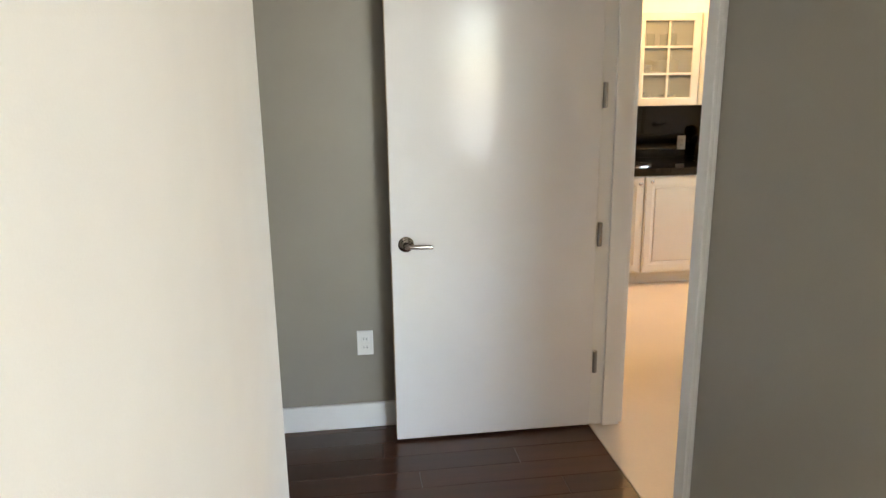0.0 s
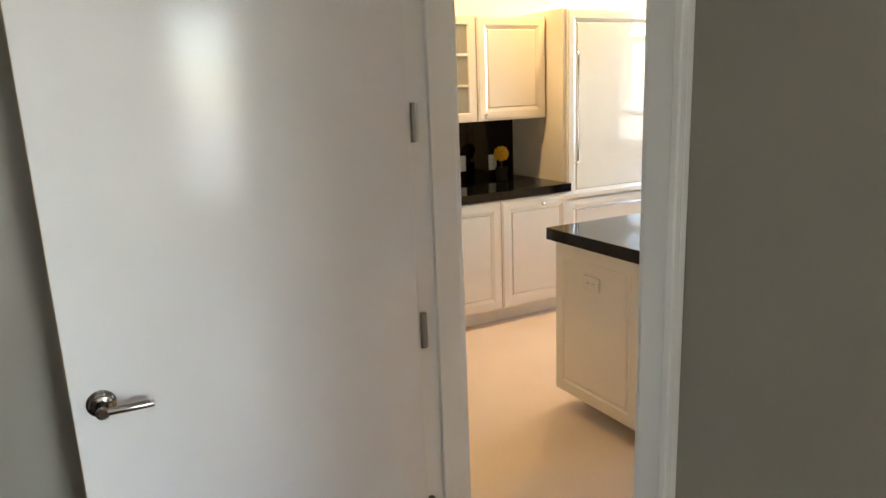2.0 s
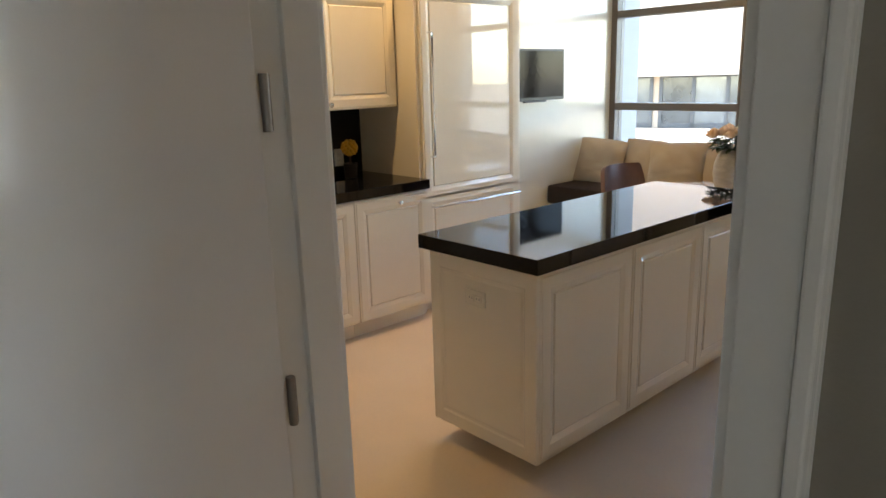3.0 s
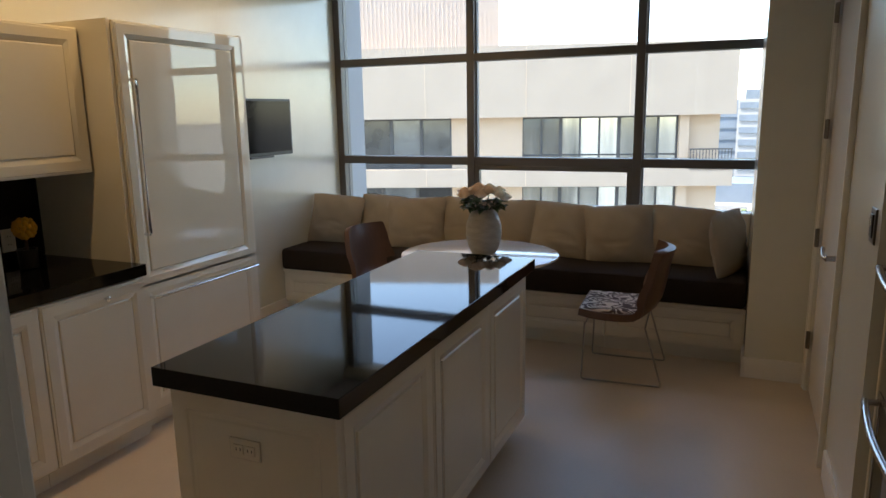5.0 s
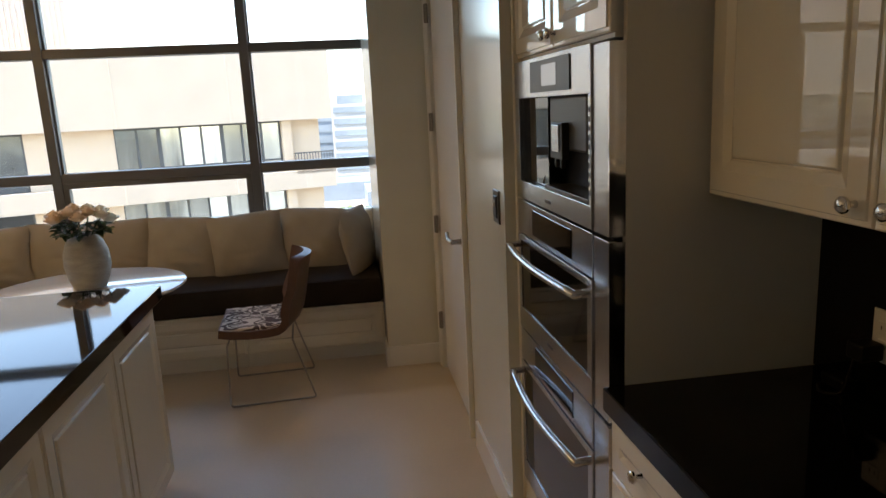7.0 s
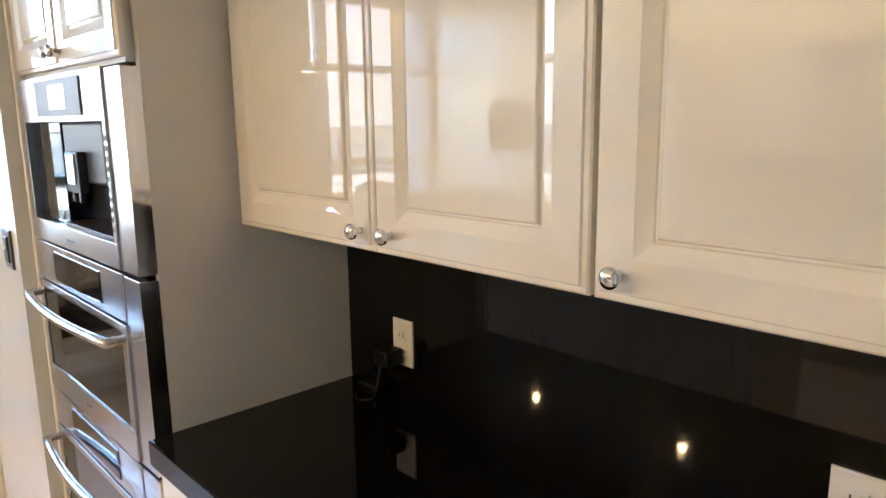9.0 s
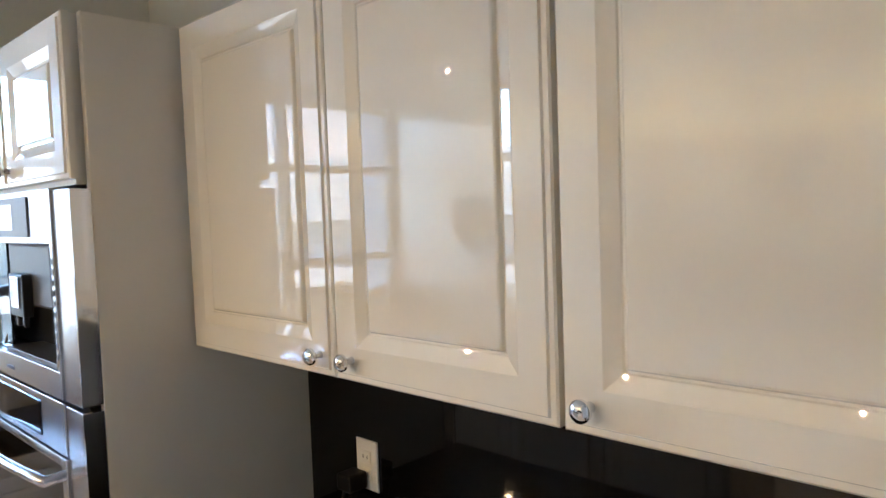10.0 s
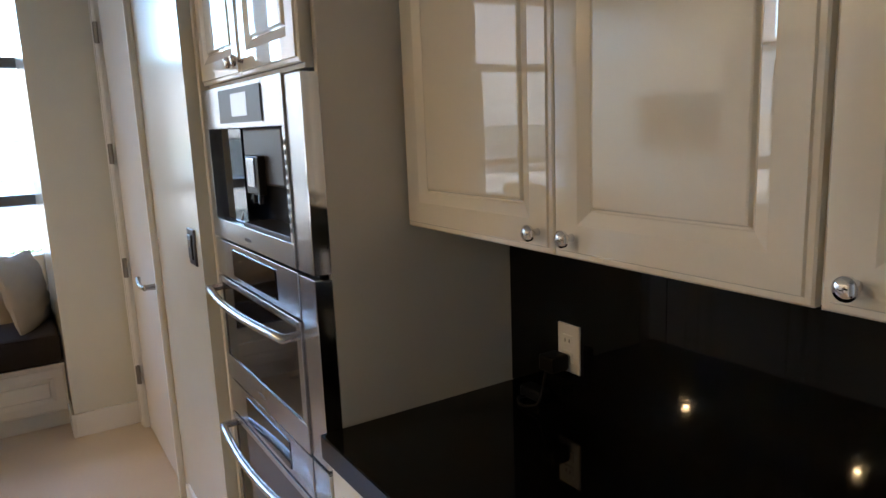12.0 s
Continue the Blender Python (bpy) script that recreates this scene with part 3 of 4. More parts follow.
for i in range(5):
    bm = lathe([(0.026, 1.810), (0.030, 1.905), (0.028, 1.905), (0.023, 1.815)], (1.87 + 0.06 * i + (0.06 if i > 2 else 0), 5.33 + 0.03 * (i % 2), 0), 16)
    single("drinking_glass", bm, M_CABGLASS, "clear drinking glass on a shelf", "glass", "glasses in the cabinet", smooth=40)

# sink with tap, mostly hidden behind the doorway
sk = thing("sink", (1.80, 5.15, 0.916), "stainless sink rim in black granite", "sink")
part("rim", lathe([(0.205, 0.916), (0.205, 0.922), (0.19, 0.924), (0.18, 0.918)], (1.74, 5.12, 0), 36), M_STEEL, sk, smooth=40)
part("tap", tube(arc([(1.78, 5.42, 0.916), (1.78, 5.42, 1.02), (1.76, 5.30, 1.02), (1.755, 5.28, 0.99)], r=0.05), 0.012), M_BLACK, sk, "dark swan-neck tap", smooth=50)

# fridge with cabinet panels
FX0, FX1, FF = 2.905, 3.815, 4.933
fr = thing("fridge", (3.38, 5.2, 0), "tall fridge faced with glossy cream panels", "fridge")
part("body", box((2.904, 4.948, 0.09), (FX1, 5.610, 2.078), 0.002), M_CARCASS, fr)
part("side_panel", box((2.882, 4.943, 0), (2.902, 5.610, 2.085), 0.002), M_CARCASS, fr)
part("side_panel", box((3.818, 4.943, 0), (3.848, 5.610, 2.085), 0.002), M_CARCASS, fr)
to = face_map("y", FF + 0.012, -1)
fd = part("door", panel(FX0 + 0.002, FX1 - 0.002, 0.762, 2.078, to), M_LACQ, fr)
fz = part("freezer_drawer", panel(FX0 + 0.002, FX1 - 0.002, 0.10, 0.799, to), M_LACQ, fr)
hx = FX0 + 0.065
part("handle", tube(arc([(hx, FF - 0.008, 1.805), (hx, FF - 0.05, 1.805), (hx, FF - 0.05, 1.043), (hx, FF - 0.008, 1.043)], r=0.008), 0.007), M_CHROME, fd, "slim chrome bar handle", smooth=50)
part("handle", tube(arc([(FX0 + 0.06, FF - 0.008, 0.715), (FX0 + 0.06, FF - 0.05, 0.715), (FX1 - 0.03, FF - 0.05, 0.715), (FX1 - 0.03, FF - 0.008, 0.715)], r=0.008), 0.007), M_CHROME, fz, "slim chrome bar handle", smooth=50)
part("toe_kick", box((FX0, 4.99, 0), (FX1, 5.3, 0.088)), M_CARCASS, fr)

# lemon topiary
tp = thing("lemon_topiary", (2.615, 5.32, 0.916), "yellow lemon topiary ball in a dark pot", "topiary")
part("pot", lathe([(0.035, 0.916), (0.040, 0.92), (0.046, 1.005), (0.049, 1.01), (0.043, 1.01), (0.04, 0.995)], (2.615, 5.32, 0), 24), M_POT, tp, smooth=40)
part("stem", tube([(2.615, 5.32, 1.0), (2.616, 5.32, 1.06)], 0.008), M_BARK, tp)
random.seed(5)
for i in range(44):
    zz = 1 - 2 * (i + 0.5) / 44
    a = i * 2.39996
    rr = math.sqrt(1 - zz * zz)
    c = Vector((2.615 + 0.044 * rr * math.cos(a), 5.32 + 0.044 * rr * math.sin(a), 1.110 + 0.044 * zz))
    bm = bmesh.new()
    bmesh.ops.create_uvsphere(bm, u_segments=10, v_segments=7, radius=0.0125, matrix=Matrix.Translation(c) @ Euler((random.random() * 3, random.random() * 3, 0)).to_matrix().to_4x4() @ Matrix.Diagonal((1, 1, 1.25, 1)))
    part("lemon", bm, M_LEMON, tp, smooth=80)

# television on the north wall
tv = thing("television", (4.69, 5.55, 1.3), "wall-mounted flat television, switched off", "television")
part("bezel", boxes([((4.312, 5.49, 1.318), (5.065, 5.535, 1.745))], 0.006), M_BLACK, tv)
part("screen", box((4.332, 5.4865, 1.345), (5.045, 5.492, 1.728), 0.001), M_SCREEN, tv, "dark glossy screen")
part("bottom_trim", box((4.547, 5.495, 1.303), (4.827, 5.525, 1.317), 0.004), M_DARKGREY, tv)
part("wall_bracket", box((4.55, 5.536, 1.40), (4.85, 5.614, 1.65)), M_BLACK, tv)

# ---- island ----
isl = thing("kitchen_island", (2.72, 3.39, 0), "cream island cabinet with raised panel doors", "island")
part("body", box((1.865, 3.125, 0.085), (3.59, 3.665, 0.843), 0.002), M_CARCASS, isl)
part("toe_kick", box((1.97, 3.20, 0), (3.53, 3.60, 0.085)), M_CARCASS, isl)
to = face_map("y", 3.125, -1)
for a, b in ((1.867, 2.465), (2.465, 3.045), (3.045, 3.588)):
    part("door", panel(a + 0.0015, b - 0.0015, 0.092, 0.840, to), M_LACQ, isl)
to = face_map("y", 3.665, 1)
for a, b in ((1.867, 2.465), (2.465, 3.045), (3.045, 3.588)):
    part("door", panel(a + 0.0015, b - 0.0015, 0.092, 0.840, to), M_LACQ, isl)
to = face_map("x", 1.865, -1)
part("end_panel", panel(3.108, 3.682, 0.090, 0.842, to, ((0, 0), (0, 0.014), (0.003, 0.017), (0.055, 0.017), (0.062, 0.013), (0.072, 0.013), (0.080, 0.015))), M_LACQ, isl)
part("moulding", box((1.84, 3.10, 0.844), (3.61, 3.69, 0.856), 0.003), M_LACQ, isl)
outlet("outlet", 3.415, 0.695, "x", 1.848, -1, "cream horizontal outlet on the island end", w=0.105, h=0.062, m=M_LACQ)
it = thing("island_countertop", (2.72, 3.39, 0.87), "polished black granite island top", "countertop")
part("slab", box((1.810, 3.073, 0.857), (3.626, 3.708, 0.915), 0.003), M_GRANITE, it)

# ---- south run ----
SF = 1.68
cabinet("base_cabinet", 1.70, 2.158, 0, 0.855, "y", SF, 1.15, 1, [("drawer", 1.704, 2.156, 0.70, 0.849, (1.975, 0.785)), ("door", 1.704, 2.156, 0.105, 0.697, (1.76, 0.64))], "cream base cabinet with a drawer and a door", "south base cabinets", kick=0.10)
cabinet("base_cabinet", 1.22, 1.70, 0, 0.855, "y", SF, 1.15, 1, [("drawer", 1.222, 1.698, 0.70, 0.849, (1.46, 0.785)), ("door", 1.222, 1.698, 0.105, 0.697, (1.64, 0.64))], "cream base cabinet with a drawer and a door", "south base cabinets", kick=0.10)
cabinet("base_cabinet", 0.75, 1.22, 0, 0.855, "y", SF, 1.15, 1, [("drawer", 0.752, 1.218, 0.70, 0.849, (0.98, 0.785)), ("door", 0.752, 1.218, 0.105, 0.697, (0.80, 0.64))], "cream base cabinet with a drawer and a door", "south base cabinets", kick=0.10)
ct = thing("countertop", (1.45, 1.45, 0.87), "polished black granite countertop under wall cabinets", "countertop")
part("slab", box((0.748, 1.150, 0.857), (2.160, 1.716, 0.915), 0.003), M_GRANITE, ct)
sp = thing("backsplash", (1.45, 1.16, 0.915), "black polished granite backsplash with a joint", "backsplash")
part("panel", box((1.661, 1.147, 0.917), (2.160, 1.168, 1.358)), M_GRANITE, sp)
part("panel", box((0.748, 1.147, 0.917), (1.658, 1.168, 1.358)), M_GRANITE, sp)
outlet("outlet", 1.935, 1.06, "y", 1.170, 1, "white wall outlet with a black plug in it")
outlet("outlet", 0.945, 1.040, "y", 1.170, 1, "white wall outlet on the black backsplash")
pl = thing("power_adapter", (1.975, 1.20, 0.917), "black plug adapter with a coiled cable", "adapter")
part("plug", box((1.925, 1.181, 1.010), (1.975, 1.235, 1.050), 0.006), M_CORD, pl)
part("cable", tube(arc([(1.95, 1.232, 1.012), (1.955, 1.25, 0.93), (2.0, 1.27, 0.920), (2.05, 1.24, 0.920), (2.03, 1.21, 0.920)], r=0.02), 0.0035), M_CORD, pl, smooth=60)
part("adapter_block", box((1.985, 1.185, 0.917), (2.06, 1.225, 0.945), 0.006), M_CORD, pl)

VF = 1.472
cabinet("wall_cabinet", 1.198, 2.150, 1.365, 2.05, "y", VF - 0.02, 1.15, 1, [("door", 1.202, 1.650, 1.362, 2.052, (1.603, 1.40)), ("door", 1.650, 2.148, 1.362, 2.052, (1.688, 1.40))], "cream glossy wall cabinet with two raised panel doors", "south wall cabinets")
cabinet("wall_cabinet", 0.750, 1.198, 1.365, 2.05, "y", VF - 0.02, 1.15, 1, [("door", 0.752, 1.197, 1.362, 2.052, (1.155, 1.40))], "cream glossy wall cabinet with one raised panel door", "south wall cabinets")

# oven tower
TX0, TX1, TF = 2.165, 2.985, 1.700
tw = thing("oven_tower", (2.57, 1.43, 0), "tall cream cabinet housing three built-in appliances", "cabinet")
part("side_panel", box((2.161, 1.15, 0), (2.181, TF - 0.018, 2.055), 0.002), M_CARCASS, tw)
part("side_panel", box((2.962, 1.15, 0), (2.984, TF + 0.03, 2.055), 0.002), M_CARCASS, tw)
part("body", boxes([((2.183, 1.15, 0.10), (2.960, 1.60, 1.715)), ((2.183, 1.15, 1.718), (2.960, TF, 2.053))]), M_CARCASS, tw)
part("toe_kick", box((2.183, 1.15, 0), (2.960, 1.64, 0.098)), M_CARCASS, tw)
to = face_map("y", TF, 1)
for a, b, k in ((2.170, 2.572, 2.545), (2.572, 2.980, 2.600)):
    d = part("door", panel(a + 0.0015, b - 0.0015, 1.728, 2.053, to), M_LACQ, tw)
    part("knob", knob(k, 1.765, to, ("y", 1)), M_CHROME, d, "polished chrome knob", smooth=40)
part("drawer_front", panel(2.170, 2.980, 0.105, 0.225, to, SLAB), M_LACQ, tw)

to = face_map("y", 1.605, 1)
AX0, AX1 = 2.262, 2.980


def appliance(name, z0, z1, label, cat, face=1.700):
    o = thing(name, (2.57, 1.66, z0), label, cat)
    part("housing", box((2.186, 1.605, z0 + 0.004), (2.958, face, z1 - 0.004)), M_BLACK, o)
    part("side_trim", box((2.166, 1.702, z0), (2.259, 1.722, z1 - 0.006), 0.002), M_STEEL, o)
    part("edge_strip", box((2.1605, 1.683, z0 + 0.002), (2.1655, 1.722, z1 - 0.008)), M_CHROME, o, "polished steel side edge")
    return o


# coffee machine
cf = appliance("coffee_machine", 1.275, 1.716, "built-in stainless coffee machine with black niche", "coffee machine", 1.632)
part("front_frame", boxes([((AX0, 1.702, 1.600), (AX1, 1.727, 1.714)), ((AX0, 1.702, 1.277), (AX1, 1.727, 1.335)), ((AX0, 1.702, 1.335), (AX0 + 0.018, 1.727, 1.600)), ((AX1 - 0.065, 1.702, 1.335), (AX1, 1.727, 1.600))], 0.0015), M_STEEL, cf)
part("control_panel", box((2.405, 1.7275, 1.614), (2.765, 1.7305, 1.702)), M_DARKGREY, cf)
part("display", box((2.510, 1.731, 1.630), (2.640, 1.7325, 1.688)), M_DISPLAY, cf, "small display with its whitish reflection put in as glow")
NX0, NX1 = AX0 + 0.018, AX1 - 0.065
part("niche", boxes([((NX0 - 0.012, 1.633, 1.326), (NX1 + 0.012, 1.640, 1.609)), ((NX0 - 0.012, 1.640, 1.326), (NX0 - 0.001, 1.7015, 1.609)), ((NX1 + 0.001, 1.640, 1.326), (NX1 + 0.012, 1.7015, 1.609)), ((NX0 - 0.001, 1.640, 1.326), (NX1 + 0.001, 1.7015, 1.334)), ((NX0 - 0.001, 1.640, 1.601), (NX1 + 0.001, 1.7015, 1.609))]), M_BLACK, cf, "black recessed niche")
part("glass_panel", box((2.66, 1.702, 1.338), (NX1 - 0.002, 1.708, 1.598)), M_BLACKGLASS, cf)
part("brew_unit", box((2.33, 1.642, 1.455), (2.63, 1.712, 1.599), 0.008), M_DARKGREY, cf)
part("spout", boxes([((2.460, 1.712, 1.432), (2.560, 1.733, 1.530)), ((2.478, 1.716, 1.408), (2.494, 1.728, 1.432)), ((2.526, 1.716, 1.408), (2.542, 1.728, 1.432))], 0.003), M_BLACK, cf)
part("spout_plate", box((2.480, 1.7335, 1.452), (2.540, 1.7365, 1.524), 0.002), M_STEEL, cf, "bright steel spout plate")
part("button_row", boxes([((2.267, 1.7275, 1.36 + 0.022 * k), (2.274, 1.729, 1.372 + 0.022 * k)) for k in range(10)]), M_DARKGREY, cf)
part("steam_wand", tube([(2.64, 1.69, 1.47), (2.68, 1.70, 1.40), (2.715, 1.708, 1.345)], 0.004), M_DARKGREY, cf, smooth=50)
part("drip_tray", box((NX0 + 0.004, 1.641, 1.335), (2.655, 1.722, 1.347), 0.002), M_DARKGREY, cf)
part("name_bar", box((2.585, 1.727, 1.297), (2.640, 1.7278, 1.305)), M_DARKGREY, cf)


def handle_bar(z, o, x0=2.285, x1=2.945):
    pts = [(x0, 1.727, z), (x0, 1.766, z - 0.002)]
    for i in range(13):
        t = i / 12
        pts.append((x0 + (x1 - x0) * t, 1.766 + 0.023 * math.sin(math.pi * t), z))
    pts += [(x1, 1.766, z - 0.002), (x1, 1.727, z)]
    return part("handle", tube(pts, 0.0115, seg=12), M_STEEL, o, "bowed steel bar handle", smooth=60)


def oven(name, z0, z1, panel_h, label):
    o = appliance(name, z0, z1, label, "oven")
    zp = z1 - panel_h
    part("control_panel", box((AX0, 1.702, zp + 0.003), (AX1, 1.725, z1 - 0.002), 0.002), M_STEEL, o)
    part("display", box((2.415, 1.7252, zp + 0.020), (2.785, 1.7275, z1 - 0.020)), M_BLACKGLASS, o)
    d = part("door", box((AX0, 1.702, z0 + 0.002), (AX1, 1.728, z0 + 0.075), 0.002), M_STEEL, o)
    part("stile", box((AX0, 1.702, z0 + 0.0755), (AX0 + 0.03, 1.728, zp - 0.002), 0.002), M_STEEL, d)
    part("stile", box((AX1 - 0.045, 1.702, z0 + 0.0755), (AX1, 1.728, zp - 0.002), 0.002), M_STEEL, d)
    part("top_rail", box((AX0 + 0.0305, 1.702, zp - 0.022), (AX1 - 0.0455, 1.728, zp - 0.002), 0.002), M_STEEL, d)
    part("window_glass", box((AX0 + 0.031, 1.703, z0 + 0.076), (AX1 - 0.046, 1.724, zp - 0.023)), M_BLACKGLASS, d, "dark oven glass")
    part("name_bar", box((2.585, 1.728, z0 + 0.035), (2.640, 1.7287, z0 + 0.043)), M_DARKGREY, o)
    handle_bar(zp - 0.040, o)
    return o


ov_up = oven("wall_oven", 0.818, 1.271, 0.118, "built-in stainless oven with bowed bar handle")
ov_low = oven("wall_oven", 0.235, 0.814, 0.118, "lower built-in stainless oven with bowed bar handle")

for o_ in (tw, cf, ov_up, ov_low):
    o_.location.y -= 0.022  # the stack sits a little behind the counter edge

# switch by the ovens
sw = thing("wall_switch", (3.10, 1.746, 1.23), "dark double switch plate on the sage wall", "switch")
to = face_map("y", 1.745, 1)
part("plate", panel(3.055, 3.145, 1.165, 1.285, to, ((0, 0), (0, 0.005), (0.003, 0.007))), M_DARKGREY, sw)
part("rocker", panel(3.075, 3.125, 1.185, 1.265, to, ((0, 0), (0, 0.004), (0.003, 0.006)), thick=0.006), M_BLACK, sw)
part("rocker_screen", box((3.085, 1.7575, 1.225), (3.115, 1.759, 1.250)), M_STEEL, sw)
outlet("outlet", -0.362, 0.415, "y", 2.93, -1, "white wall outlet on the grey hall wall")

# ---- window bench ----
for i in range(4):
    a, b = 2.088 + i * 0.881, 2.088 + (i + 1) * 0.881
    to = face_map("x", 5.025, -1)
    c = thing("bench_cabinet", (5.45, (a + b) / 2, 0), "cream window bench base with raised panel", "bench", "window bench bases")
    part("body", box((5.025, a + 0.001, 0.09), (5.915, b - 0.001, 0.373), 0.002), M_CARCASS, c)
    part("toe_kick", box((5.045, a + 0.001, 0), (5.915, b - 0.001, 0.088)), M_CARCASS, c)
    part("drawer_front", panel(a + 0.002, b - 0.002, 0.095, 0.353, to), M_LACQ, c)
    part("top_rail", box((4.995, a + 0.001, 0.355), (5.024, b - 0.001, 0.373), 0.003), M_LACQ, c)


def cushion(lo, hi, r, bm=None):
    """A soft box with rounded edges."""
    return box(lo, hi, r, bm, seg=4)


for a, b in ((2.092, 3.80), (3.806, 5.610)):
    cs = thing("bench_cushion", (5.4, (a + b) / 2, 0.375), "dark brown upholstered bench seat cushion", "cushion", "bench seat cushions")
    part("pad", cushion((4.975, a, 0.375), (5.83, b, 0.545), 0.03), M_SEAT, cs, smooth=60)
    part("piping", tube([(4.982, a + 0.02, 0.535), (4.982, b - 0.02, 0.535)], 0.005), M_SEAT, cs, smooth=60)
bk = thing("back_board", (5.86, 3.83, 0.375), "low cream back board behind the pillows", "board")
part("board", box((5.835, 2.09, 0.375), (5.858, 5.57, 0.862), 0.003), M_LACQ, bk)


def pillow_mesh(seed, thick=0.085):
    random.seed(seed)
    bm = bmesh.new()
    n = 26
    tops, bots = [], []
    ph = [random.random() * 6 for _ in range(4)]
    for side, store in ((1, tops), (-1, bots)):
        for i in range(n + 1):
            row = []
            for j in range(n + 1):
                u, v = 2 * i / n - 1, 2 * j / n - 1
                e = (1 - abs(u) ** 2.5) * (1 - abs(v) ** 2.5)
                t = thick * max(0.0, e) ** 0.72
                pull = 1 - 0.028 * (1 - u * u) * v * v
                pull2 = 1 - 0.030 * (1 - v * v) * u * u
                wr = 0.006 * e * math.sin(5 * u + 3 * v + ph[0]) + 0.004 * math.sin(11 * u * v + ph[1]) * e + 0.012 * (1 - e) * e * math.sin(9 * (u - v) + ph[2])
                fold = 0.016 * e * sum(math.exp(-((v + 0.55 - 0.16 * q + 0.10 * math.sin(3 * u + ph[q])) / 0.06) ** 2) * math.sin(2.2 * u + ph[q]) for q in range(3))
                droop = -0.010 * (1 + v) * (u * u * u * u)
                rnd = 1 + 0.012 * (u * v) ** 6
                row.append(bm.verts.new((side * (t + wr - abs(fold)), 0.245 * u * pull2 * rnd, 0.224 * v * pull * rnd + droop)))
            store.append(row)
    for store in (tops, bots):
        for i in range(n):
            for j in range(n):
                bm.faces.new((store[i][j], store[i + 1][j], store[i + 1][j + 1], store[i][j + 1]))
    bmesh.ops.remove_doubles(bm, verts=bm.verts, dist=0.0015)
    return finish("pillow", bm, M_PILLOW, smooth=75)


PILLOWS = [(5.47, 5.375, 6, 4), (5.57, 4.975, -7, 2), (5.47, 4.60, 9, -3), (5.56, 4.21, -6, 3), (5.53, 3.82, 5, -2), (5.49, 3.40, -8, 3), (5.45, 2.96, 8, -4), (5.51, 2.525, -7, 3)]
for i, (x, y, rz, rx) in enumerate(PILLOWS):
    ob = tagged(new("throw_pillow", pillow_mesh(20 + i)), "beige linen pillow leaning on the bench back", "pillow", "bench pillows")
    ob.matrix_world = pose(x, y, 0.727, rx, 19, rz)
ob = tagged(new("throw_pillow", pillow_mesh(40, 0.082)), "beige linen pillow turned against the pier", "pillow", "bench pillows")
ob.matrix_world = pose(5.30, 2.215, 0.735, 0, 9, 70)

# ---- table, vase, chairs ----
TC = (4.42, 3.66)
tb = thing("dining_table", (*TC, 0), "white oval pedestal table with dark base", "table")
part("tabletop", lathe([(0.40, 0.722), (0.492, 0.728), (0.500, 0.736), (0.498, 0.745), (0.49, 0.748)], (*TC, 0), 64, scale=(0.95, 1.0)), M_TABLE, tb, smooth=40)
part("pedestal", lathe([(0.27, 0.0), (0.265, 0.012), (0.18, 0.028), (0.08, 0.07), (0.045, 0.16), (0.035, 0.32), (0.040, 0.52), (0.09, 0.66), (0.16, 0.721)], (*TC, 0), 40), M_BLACK, tb, "black tulip pedestal", smooth=50)

VC = (4.42, 3.63)
vs = thing("vase", (*VC, 0.748), "grey glazed ceramic vase with roses", "vase")
part("body", lathe([(0.060, 0.748), (0.075, 0.752), (0.098, 0.80), (0.112, 0.87), (0.108, 0.94), (0.088, 0.995), (0.070, 1.018), (0.068, 1.030), (0.061, 1.030), (0.060, 1.0)], (*VC, 0), 40), M_VASE, vs, smooth=50)
random.seed(11)


def rose_head(c, r, seed):
    """A rose of overlapping cupped petals round a bud."""
    random.seed(seed)
    bm = bmesh.new()
    for ring, (k, rad, up, tilt) in enumerate(((3, 0.18, 0.30, 0.05), (4, 0.42, 0.22, 0.25), (5, 0.66, 0.10, 0.5), (6, 0.86, -0.05, 0.85))):
        for i in range(k):
            a0 = 2 * math.pi * (i + 0.4 * ring) / k + random.uniform(-0.2, 0.2)
            grid = []
            for p in range(5):
                row = []
                for q in range(4):
                    s, t = p / 4 * 2 - 1, q / 3
                    a = a0 + s * 1.0 * (math.pi / k + 0.25)
                    rr = r * rad * (0.55 + 0.5 * math.sin(t * 1.7)) + r * tilt * 0.28 * t * t
                    h = r * (up + 0.9 * t * (1 - 0.18 * s * s) - 0.65 - tilt * 0.35 * t * t)
                    row.append(bm.verts.new((c[0] + rr * math.cos(a), c[1] + rr * math.sin(a), c[2] + h)))
                grid.append(row)
            for p in range(4):
                for q in range(3):
                    bm.faces.new((grid[p][q], grid[p + 1][q], grid[p + 1][q + 1], grid[p][q + 1]))
    bmesh.ops.create_uvsphere(bm, u_segments=10, v_segments=6, radius=r * 0.45, matrix=Matrix.Translation((c[0], c[1], c[2] - r * 0.1)))
    return bm


